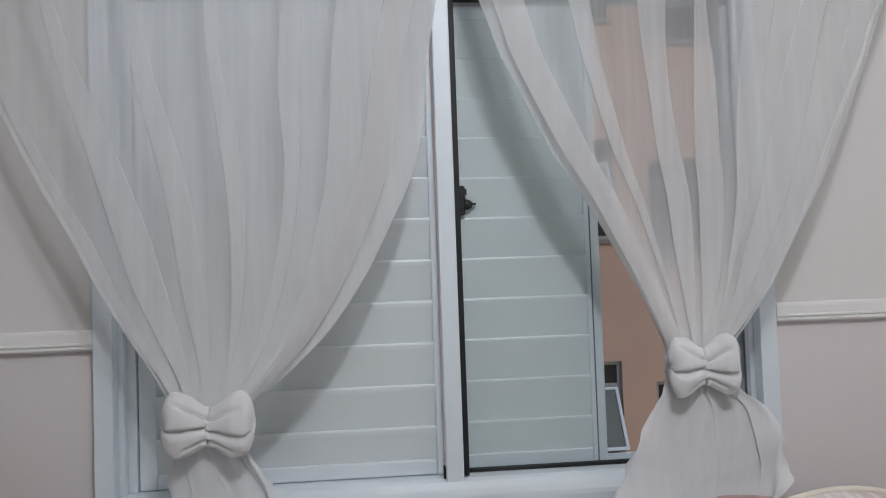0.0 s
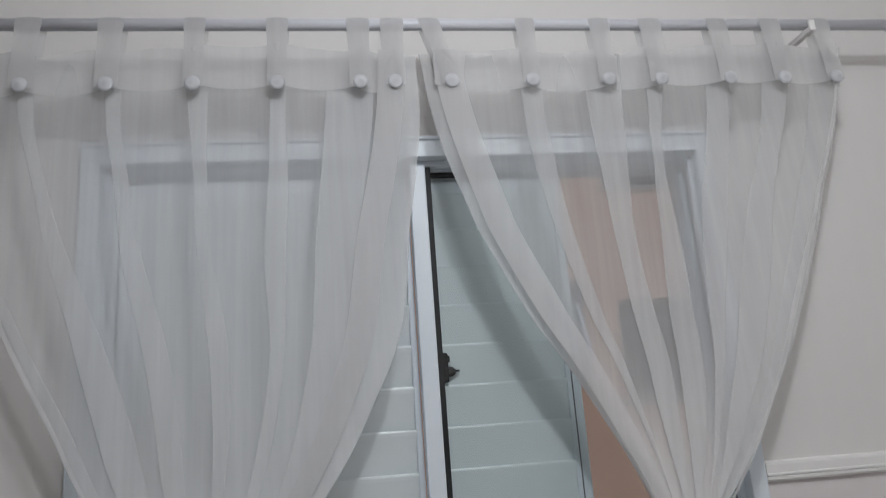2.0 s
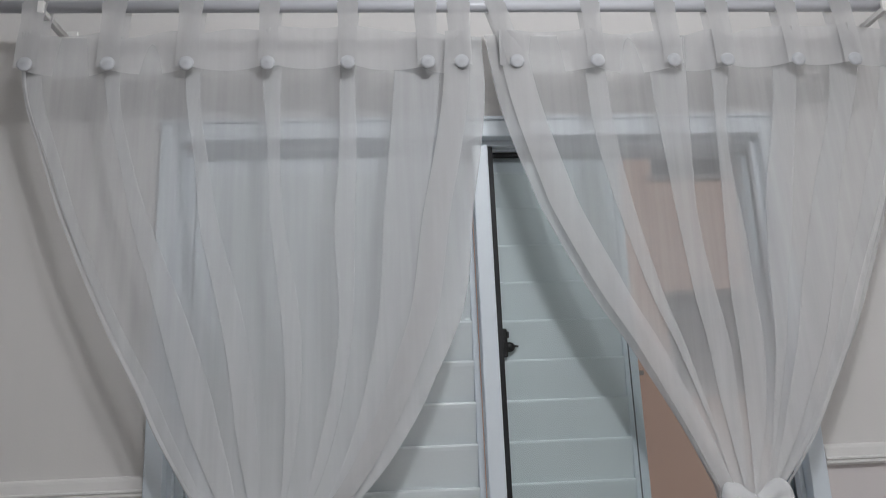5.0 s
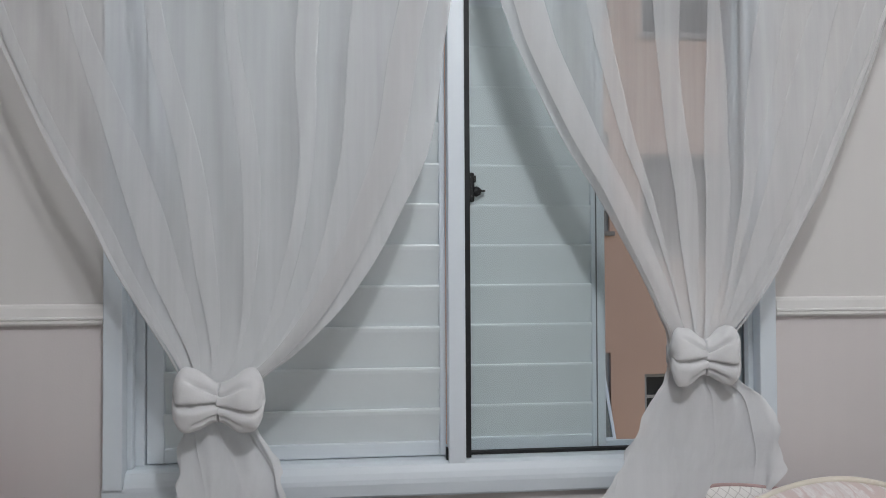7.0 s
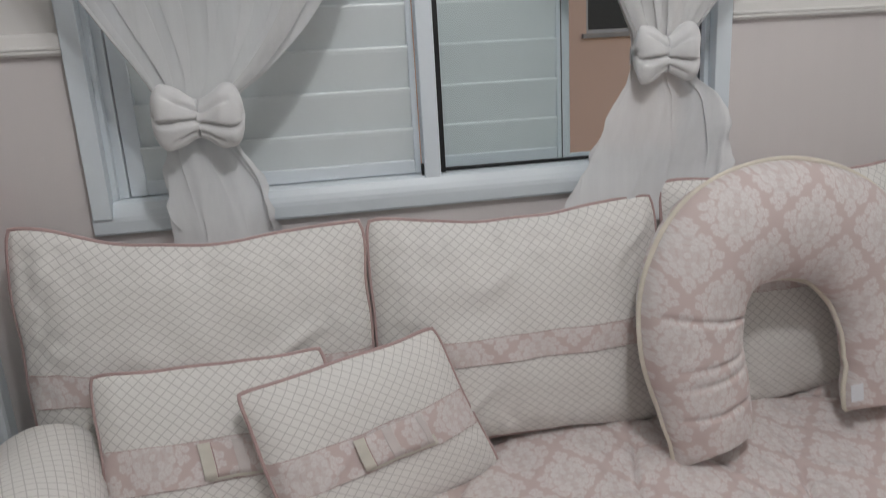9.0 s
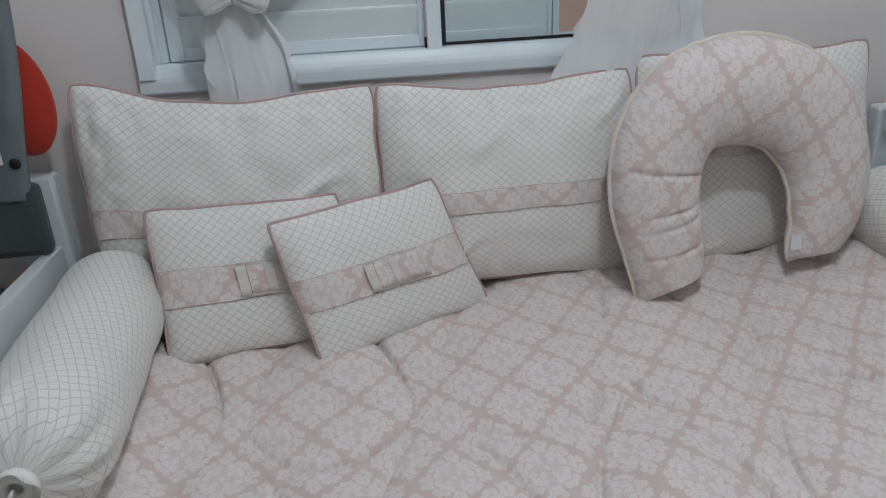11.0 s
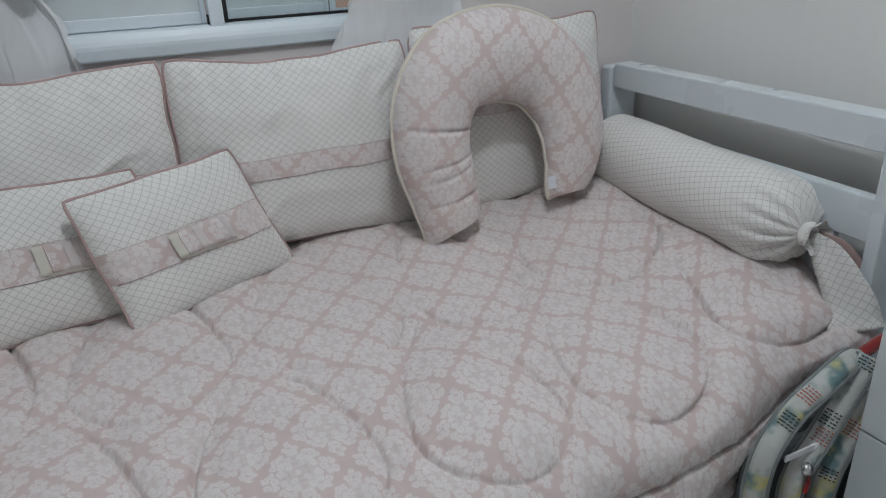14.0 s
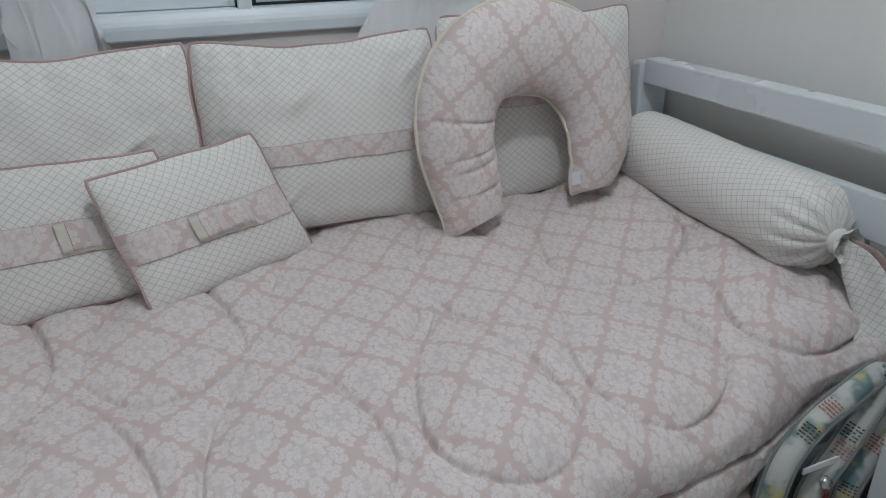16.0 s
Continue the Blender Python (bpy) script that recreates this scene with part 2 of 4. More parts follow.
GREY_EDGE = plain_cloth("grey_edging", (0.20, 0.215, 0.22))
INK_BLACK = painted("black_ink", (0.03, 0.03, 0.03), (0.05, 0.05, 0.05), 0.7)
INK_RED = painted("red_ink", (0.35, 0.08, 0.06), (0.40, 0.12, 0.09), 0.7)
STEEL = Net("polished_steel").finish((0.6, 0.6, 0.6), 0.25, 1.0)
STUCCO = painted("salmon_stucco", (0.64, 0.44, 0.345), (0.59, 0.405, 0.32), 0.9, 0.8, 30, 0.4, 0.004)
STONE = painted("grey_sill_stone", (0.30, 0.27, 0.25), (0.24, 0.22, 0.21), 0.7, 3, 60)
FARGLASS = Net("far_window_glass").finish((0.035, 0.038, 0.042), 0.3, 0.0, 0.15)
FROST = painted("frosted_glass", (0.16, 0.18, 0.17), (0.13, 0.15, 0.145), 0.4, 3, 50)
SOIL = painted("yard_concrete", (0.28, 0.27, 0.25), (0.22, 0.21, 0.20), 0.9, 0.6, 20)


def clear_glass():
    n = Net("clear_glass")
    n.t.nodes.remove(n.bsdf)
    g, t, m = n.t.nodes.new("ShaderNodeBsdfGlossy"), n.t.nodes.new("ShaderNodeBsdfTransparent"), n.t.nodes.new("ShaderNodeMixShader")
    g.inputs["Roughness"].default_value = 0.2
    t.inputs[0].default_value = (0.93, 0.95, 0.95, 1)
    m.inputs[0].default_value = 0.004
    n.link(t.outputs[0], m.inputs[1])
    n.link(g.outputs[0], m.inputs[2])
    n.link(m.outputs[0], n.out.inputs[0])
    return n.mat


GLASS = clear_glass()
FARALU = painted('grey_aluminium', (0.36, 0.36, 0.36), (0.30, 0.30, 0.30), 0.4, 3, 60)


# ---- builders ----
def mesh_object(name, verts, faces, mat, parent=None, label="", smooth=True, uvs=None):
    me = bpy.data.meshes.new(name)
    me.from_pydata([tuple(v) for v in verts], [], faces)
    if uvs is not None:
        layer = me.uv_layers.new(name="UVMap")
        loops = np.empty(len(me.loops), dtype=np.int32)
        me.loops.foreach_get("vertex_index", loops)
        layer.data.foreach_set("uv", np.asarray(uvs, dtype=np.float32)[loops].ravel())
    me.materials.append(mat)
    if smooth:
        me.polygons.foreach_set("use_smooth", [True] * len(me.polygons))
    me.update()
    ob = new(name, me)
    if parent is not None:
        ob.parent = parent
    if label:
        ob["label"] = label
    return ob


def thing(name, label, category, group="", kind=""):
    return tagged(new(name), label, category, group, kind)


def box_bm(boxes, bevel=0.002):
    """One bmesh of bevelled boxes (x0, x1, y0, y1, z0, z1)."""
    bm = bmesh.new()
    for x0, x1, y0, y1, z0, z1 in boxes:
        made = bmesh.ops.create_cube(bm, size=1.0, matrix=Matrix.Translation(((x0 + x1) / 2, (y0 + y1) / 2, (z0 + z1) / 2)) @ Matrix.Diagonal((x1 - x0, y1 - y0, z1 - z0, 1)))
    if bevel:
        bmesh.ops.bevel(bm, geom=bm.edges[:], offset=bevel, segments=2, profile=0.5, affect="EDGES", clamp_overlap=True)
    return bm


def part(name, bm, material, parent=None, label="", smooth=False):
    me = bpy.data.meshes.new(name)
    bm.to_mesh(me)
    bm.free()
    me.materials.append(material)
    if smooth:
        me.polygons.foreach_set("use_smooth", [True] * len(me.polygons))
    ob = new(name, me)
    if parent is not None:
        ob.parent = parent
    if label:
        ob["label"] = label
    return ob


def boxes(name, rows, mat, parent=None, label="", bevel=0.002):
    return part(name, box_bm(rows, bevel), mat, parent, label)


def grid_faces(nu, nv, wrap_u=False, wrap_v=False, base=0):
    """Faces of a grid of nu x nv points, point (i, j) at i * nv + j."""
    out = []
    for i in range(nu if wrap_u else nu - 1):
        for j in range(nv if wrap_v else nv - 1):
            a, b = i, (i + 1) % nu
            c, d = j, (j + 1) % nv
            out.append((base + a * nv + c, base + b * nv + c, base + b * nv + d, base + a * nv + d))
    return out


def tube(name, path, radius, mat, parent=None, label="", closed=False, sides=8):
    pts = [Vector(p) for p in path]
    n = len(pts)
    verts = []
    side = None
    for i, p in enumerate(pts):
        a = pts[(i - 1) % n] if closed or i else pts[0]
        b = pts[(i + 1) % n] if closed or i < n - 1 else pts[-1]
        t = (b - a).normalized()
        if side is None:
            side = t.orthogonal().normalized()
        side = (side - t * side.dot(t)).normalized()
        up = t.cross(side)
        for k in range(sides):
            w = 2 * math.pi * k / sides
            verts.append(p + (side * math.cos(w) + up * math.sin(w)) * radius)
    faces = grid_faces(n, sides, closed, True)
    if not closed:
        faces += [tuple(range(sides))[::-1], tuple((n - 1) * sides + k for k in range(sides))]
    return mesh_object(name, verts, faces, mat, parent, label)


def spline(points, steps):
    """Smooth path through points (Catmull-Rom), points of any dimension."""
    p = np.array(points, float)
    p = np.vstack([2 * p[0] - p[1], p, 2 * p[-1] - p[-2]])
    out = []
    for i in range(1, len(p) - 2):
        for s in np.linspace(0, 1, steps, endpoint=False):
            a, b, c, d = p[i - 1:i + 3]
            out.append(0.5 * (2 * b + (c - a) * s + (2 * a - 5 * b + 4 * c - d) * s * s + (3 * b - a - 3 * c + d) * s ** 3))
    out.append(p[-2])
    return np.array(out)


def lathe(name, profile, axis_m, mat, parent=None, label="", sides=24):
    """A turned form: profile of (radius, height) about the z axis of axis_m."""
    verts = [axis_m @ Vector((r * math.cos(2 * math.pi * k / sides), r * math.sin(2 * math.pi * k / sides), h)) for r, h in profile for k in range(sides)]
    faces = grid_faces(len(profile), sides, False, True)
    faces += [tuple(range(sides)), tuple((len(profile) - 1) * sides + k for k in range(sides))[::-1]]
    return mesh_object(name, verts, faces, mat, parent, label)


# ---- the room ----
XW, XE, YS, ZC = -3.2, 1.187, -3.0, 2.62
HX, HZ0, HZ1 = 0.598, 1.045, 2.022      # window hole
RAIL_Z = 1.350
tagged(boxes("floor", [(XW - 0.15, XE + 0.15, YS - 0.15, 0.15, -0.1, 0.0)], FLOOR, bevel=0), "unseen glossy tile floor, kept pale to bounce fill light", "floor", kind="structure")
tagged(boxes("ceiling", [(XW - 0.15, XE + 0.15, YS - 0.15, 0.15, ZC, ZC + 0.1)], CEIL, bevel=0), "plain white painted ceiling", "ceiling", kind="structure")
wall_n = tagged(boxes("wall_north", [(XW - 0.15, -HX, 0, 0.15, RAIL_Z + 0.018, ZC), (HX, XE + 0.15, 0, 0.15, RAIL_Z + 0.018, ZC), (-HX, HX, 0, 0.15, HZ1, ZC)], WALL, bevel=0),
                "cream papered wall with the window", "wall", kind="structure")
for row in [(XW - 0.15, -HX, 0, 0.15, 0, RAIL_Z + 0.018), (HX, XE + 0.15, 0, 0.15, 0, RAIL_Z + 0.018), (-HX, HX, 0, 0.15, 0, HZ0)]:
    tagged(boxes("wall_north_dado", [row], DADO, bevel=0), "pale pink papered lower wall under the rail", "wall", kind="structure")
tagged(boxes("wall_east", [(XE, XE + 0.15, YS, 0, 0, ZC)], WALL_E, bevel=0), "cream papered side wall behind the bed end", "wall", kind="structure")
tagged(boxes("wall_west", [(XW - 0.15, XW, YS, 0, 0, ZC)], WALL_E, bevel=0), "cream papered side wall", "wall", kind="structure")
tagged(boxes("wall_south", [(XW - 0.15, XE + 0.15, YS - 0.15, YS, 0, ZC)], WALL, bevel=0), "cream papered back wall", "wall", kind="structure")


def chair_rail(x0, x1):
    """Moulded rail: a wide cove above two thin beads."""
    prof = [(0, 0.037), (-0.009, 0.037), (-0.0115, 0.0345), (-0.0125, 0.030), (-0.0125, 0.0155), (-0.0145, 0.014), (-0.0145, 0.011), (-0.011, 0.0095), (-0.0135, 0.008), (-0.0135, 0.004), (-0.009, 0.0), (0, 0.0)]
    verts = [(x, y, RAIL_Z + z) for x in (x0, x1) for y, z in prof]
    k = len(prof)
    faces = [(i, i + 1, k + i + 1, k + i) for i in range(k - 1)] + [tuple(range(k))[::-1], tuple(range(k, 2 * k))]
    return tagged(mesh_object("trim", verts, faces, TRIM, smooth=False), "white moulded chair rail on the wall", "moulding", kind="structure")


chair_rail(XW, -0.613)
chair_rail(0.617, XE)

# ---- window ----
window = thing("window_1", "white aluminium sliding window with louvred shutters, half open", "window", kind="structure")
CX, CI = 0.611, 0.578                   # casing, outside and inside
ZB, ZT = 1.036, 2.036
boxes("casing", [(-CX, -CI, -0.022, 0.004, ZB + 0.03, ZT)], ALU, window)
boxes("casing", [(CI, CX, -0.022, 0.004, ZB + 0.03, ZT)], ALU, window)
boxes("casing", [(-CI + 0.0005, CI - 0.0005, -0.022, 0.004, ZT - 0.034, ZT)], ALU, window)
boxes("casing_lip", [(-CX - 0.004, CX + 0.004, -0.026, 0.002, ZT + 0.0005, ZT + 0.008)], ALU, window)


def sill():
    """Rounded sill that slopes to the room, with a drip edge."""
    prof = [(0.055, 1.094), (0.004, 1.094), (-0.006, 1.090), (-0.012, 1.078), (-0.0155, 1.068), (-0.0165, 1.060), (-0.0150, ZB + 0.004), (-0.0125, ZB), (0.0, ZB), (0.0, 1.05), (0.055, 1.05)]
    k = len(prof)
    verts = [(x, y, z) for x in (-CX - 0.003, CX + 0.003) for y, z in prof]
    faces = [(i, (i + 1) % k, k + (i + 1) % k, k + i) for i in range(k)] + [tuple(range(k))[::-1], tuple(range(k, 2 * k))]
    mesh_object("window_sill", verts, faces, ALU, window, smooth=False)


sill()
for sx in (-1, 1):
    for a, b, y0, y1 in ((0.5945, 0.5975, 0.004, 0.13), (0.570, 0.594, 0.006, 0.022), (0.556, 0.594, 0.026, 0.044), (0.570, 0.594, 0.050, 0.066), (0.556, 0.594, 0.072, 0.090)):
        x0, x1 = sorted((sx * a, sx * b))
        if sx > 0 and a < 0.57:
            x0 = 0.586
        boxes("window_frame", [(x0, x1, y0, y1, 1.0945, ZT - 0.0345)], ALU, window, bevel=0.0015)
for y0, y1, z0 in ((0.006, 0.022, 1.992), (0.026, 0.044, 1.988), (0.050, 0.066, 1.992), (0.072, 0.090, 1.988)):
    boxes("window_frame", [(-0.554, 0.584, y0, y1, z0, 2.0205)], ALU, window, bevel=0.0015)
boxes("bottom_track", [(-0.554, 0.584, 0.0565, 0.130, 1.0460, 1.088)], ALU, window)
boxes("bottom_track", [(-0.554, 0.584, 0.072, 0.078, 1.0885, 1.104)], ALU, window)
boxes("mullion", [(-0.0105, 0.0215, -0.006, 0.030, 1.0855, 1.9915)], ALU, window, bevel=0.0025)
boxes("gasket", [(0.0218, 0.0325, 0.0050, 0.0300, 1.0965, 1.990)], RUBBER, window, "black rubber seal", 0.001)
boxes("gasket", [(0.0305, 0.5850, 0.0312, 0.0440, 1.0945, 1.1005)], RUBBER, window, "black rubber seal", 0.001)
boxes("gasket", [(0.0305, 0.1500, 0.0312, 0.0440, 1.979, 1.9875)], RUBBER, window, "black rubber seal", 0.001)
boxes("gasket", [(0.578, 0.5855, 0.0312, 0.0440, 1.101, 1.9875)], GREY_EDGE, window, "grey brush seal", 0.001)
boxes("gasket", [(-0.0145, -0.0108, 0.0, 0.014, 1.0945, 1.116)], RUBBER, window, "black rubber stop", 0.001)
boxes("gasket", [(-0.0250, -0.0108, 0.003, 0.018, 1.974, 1.990)], RUBBER, window, "black rubber stop", 0.001)
pane = boxes("pane", [(0.0302, 0.578, 0.036, 0.039, 1.1006, 1.979)], GLASS, window, "clear glass pane", 0)
pane.visible_shadow = False

SLAT_Z, PITCH = 1.491, 0.0768


def shutter_leaf(x0, x1, y, z0, z1, stile_l, stile_r, lip):
    """Closed louvre leaf: two stiles, two rails and overlapping slats."""
    leaf = boxes("shutter_leaf", [(x0, x0 + stile_l, y, y + 0.018, z0, z1), (x1 - stile_r, x1, y, y + 0.018, z0, z1)], ALU, window, "white louvred shutter leaf")
    boxes("rail", [(x0 + stile_l, x1 - stile_r, y + 0.001, y + 0.017, z0, z0 + 0.026)], ALU, leaf)
    boxes("rail", [(x0 + stile_l, x1 - stile_r, y + 0.001, y + 0.017, z1 - 0.03, z1)], ALU, leaf)
    a, b = x0 + stile_l - 0.001, x1 - stile_r + 0.001
    prof = [(0.0, PITCH - 0.0040), (0.0008, PITCH - 0.0012), (0.0030, PITCH), (0.004, PITCH), (0.012, PITCH - 0.002), (0.014, -0.004), (0.003 + lip, -0.004), (0.002 + lip, 0.0), (0.0006, PITCH * 0.86)]
    k = len(prof)
    me = None
    for i in range(-6, 8):
        zs = SLAT_Z + i * PITCH
        if zs < z0 or zs + PITCH > z1 + 0.055:
            continue
        if me is None:
            verts = [(x, py, pz) for x in (a, b) for py, pz in prof]
            faces = [(j, (j + 1) % k, k + (j + 1) % k, k + j) for j in range(k)] + [tuple(range(k))[::-1], tuple(range(k, 2 * k))]
            ob = mesh_object("slat", verts, faces, SLAT, leaf, smooth=False)
            me = ob.data
        else:
            ob = new("slat", me)
            ob.parent = leaf
        ob.location = (0, y, zs + random.uniform(-0.0006, 0.0006))
        ob.rotation_euler[0] = random.uniform(-0.006, 0.006)
    return leaf


shutter_leaf(-0.5535, -0.0120, 0.0300, 1.0955, 1.978, 0.030, 0.012, 0.0105)
right_leaf = shutter_leaf(0.0100, 0.3040, 0.0520, 1.0955, 1.978, 0.022, 0.028, 0.0055)
boxes("stile_groove", [(0.2850, 0.2875, 0.0505, 0.0525, 1.0960, 1.977)], GREY_EDGE, right_leaf, "", 0.0005)


def latch():
    bm = box_bm([(0.0320, 0.0460, 0.0400, 0.0515, 1.572, 1.628)], 0.003)
    m = Matrix.Translation((0.0500, 0.047, 1.592)) @ Matrix.Diagonal((0.011, 0.006, 0.010, 1))
    bmesh.ops.create_icosphere(bm, subdivisions=2, radius=1.0, matrix=m)
    bmesh.ops.create_cube(bm, size=1.0, matrix=Matrix.Translation((0.060, 0.047, 1.593)) @ Matrix.Diagonal((0.014, 0.006, 0.004, 1)))
    bmesh.ops.create_cube(bm, size=1.0, matrix=Matrix.Translation((0.0445, 0.046, 1.616)) @ Matrix.Diagonal((0.010, 0.008, 0.012, 1)))
    part("latch", bm, LATCH, window, "dark plastic latch")


latch()

# ---- outside ----
FY = 8.0
facade = thing("apartment_building", "salmon stucco apartment building across the yard", "building", kind="structure")
HOLES = []
for k in range(-1, 4):
    HOLES.append((2.50, 3.03, -1.15 + 3.02 * k, 0.22 + 3.02 * k, "small"))
    HOLES.append((3.50, 4.75, -1.45 + 3.02 * k, -0.08 + 3.02 * k, "large"))
    HOLES.append((-1.6, -0.35, -1.45 + 3.02 * k, -0.08 + 3.02 * k, "large"))


def facade_wall():
    xs = sorted({-9.0, 11.0, *(h[0] for h in HOLES), *(h[1] for h in HOLES)})
    zs = sorted({-7.0, 12.5, *(h[2] for h in HOLES), *(h[3] for h in HOLES)})
    rows = []
    for x0, x1 in zip(xs, xs[1:]):
        for z0, z1 in zip(zs, zs[1:]):
            cx, cz = (x0 + x1) / 2, (z0 + z1) / 2
            if not any(h[0] < cx < h[1] and h[2] < cz < h[3] for h in HOLES):
                rows.append((x0, x1, FY, FY + 0.25, z0, z1))
    boxes("wall", rows, STUCCO, facade, bevel=0)


facade_wall()
for x0, x1, z0, z1, size in HOLES:
    w = boxes("window", [(x0, x0 + 0.05, FY + 0.06, FY + 0.12, z0, z1), (x1 - 0.05, x1, FY + 0.06, FY + 0.12, z0, z1), (x0 + 0.05, x1 - 0.05, FY + 0.06, FY + 0.12, z1 - 0.05, z1),
                         (x0 + 0.05, x1 - 0.05, FY + 0.06, FY + 0.12, z0, z0 + 0.05), (x0 + 0.05, x1 - 0.05, FY + 0.06, FY + 0.12, z1 - 0.34, z1 - 0.30)], FARALU, facade, "grey framed window", 0)
    boxes("pane", [(x0 + 0.05, x1 - 0.05, FY + 0.09, FY + 0.10, z0 + 0.05, z1 - 0.34)], FARGLASS, w, "", 0)
    boxes("pane", [(x0 + 0.05, x1 - 0.05, FY + 0.09, FY + 0.10, z1 - 0.30, z1 - 0.05)], FARGLASS, w, "", 0)
    boxes("sill", [(x0 - 0.06, x1 + 0.06, FY - 0.05, FY - 0.0005, z0 - 0.06, z0)], STONE, w, "", 0)
    if size == "small":
        sash = Matrix.Translation((0, FY + 0.05, z1 - 0.35)) @ Matrix.Rotation(radians(-28), 4, "X")
        bm = box_bm([(x0 + 0.06, x0 + 0.10, -0.02, 0.02, -0.85, 0), (x1 - 0.10, x1 - 0.06, -0.02, 0.02, -0.85, 0), (x0 + 0.10, x1 - 0.10, -0.02, 0.02, -0.85, -0.81), (x0 + 0.10, x1 - 0.10, -0.02, 0.02, -0.04, 0)], 0)
        bmesh.ops.transform(bm, matrix=sash, verts=bm.verts)
        s = part("sash", bm, ALU, w, "white sash tilted open")
        bm = box_bm([(x0 + 0.10, x1 - 0.10, -0.004, 0.004, -0.81, -0.04)], 0)
        bmesh.ops.transform(bm, matrix=sash, verts=bm.verts)
        part("pane", bm, FROST, w, "frosted pane")
tagged(boxes("ground", [(-60, 60, 0.3, 60, -7.1, -7.0)], SOIL, bevel=0), "grey concrete yard far below the window", "ground", kind="structure")

# ---- curtains ----
ROD_Y, ROD_Z = -0.112, 2.232
rod = thing("curtain_rod", "white curtain rod on two wall brackets above the window", "curtain rod")
lathe("pole", [(0.0112, 0), (0.0112, 1.95)], Matrix.Translation((-0.96, ROD_Y, ROD_Z)) @ Matrix.Rotation(radians(90), 4, "Y"), ROD, rod)
for x, s in ((0.990, 1), (-0.960, -1)):
    lathe("end_cap", [(0.0, 0), (0.012, 0.0), (0.0135, 0.003), (0.0135, 0.010), (0.010, 0.014), (0.0, 0.0145)], Matrix.Translation((x, ROD_Y, ROD_Z)) @ Matrix.Rotation(radians(90 * s), 4, "Y"), ROD, rod, sides=16)
for x in (-0.80, 0.81):
    b = boxes("bracket", [(x - 0.011, x + 0.011, -0.006, -0.0005, ROD_Z - 0.055, ROD_Z + 0.012), (x - 0.006, x + 0.006, ROD_Y - 0.012, -0.006, ROD_Z - 0.022, ROD_Z - 0.011),
                          (x - 0.006, x + 0.006, ROD_Y - 0.018, ROD_Y - 0.011, ROD_Z - 0.022, ROD_Z + 0.002)], TRIM, rod, "white bracket", 0.0015)
    lathe("screw", [(0.0, 0), (0.0035, 0.0), (0.003, 0.002), (0, 0.0022)], Matrix.Translation((x, -0.006, ROD_Z - 0.045)) @ Matrix.Rotation(radians(90), 4, "X"), RUBBER, b, sides=10)


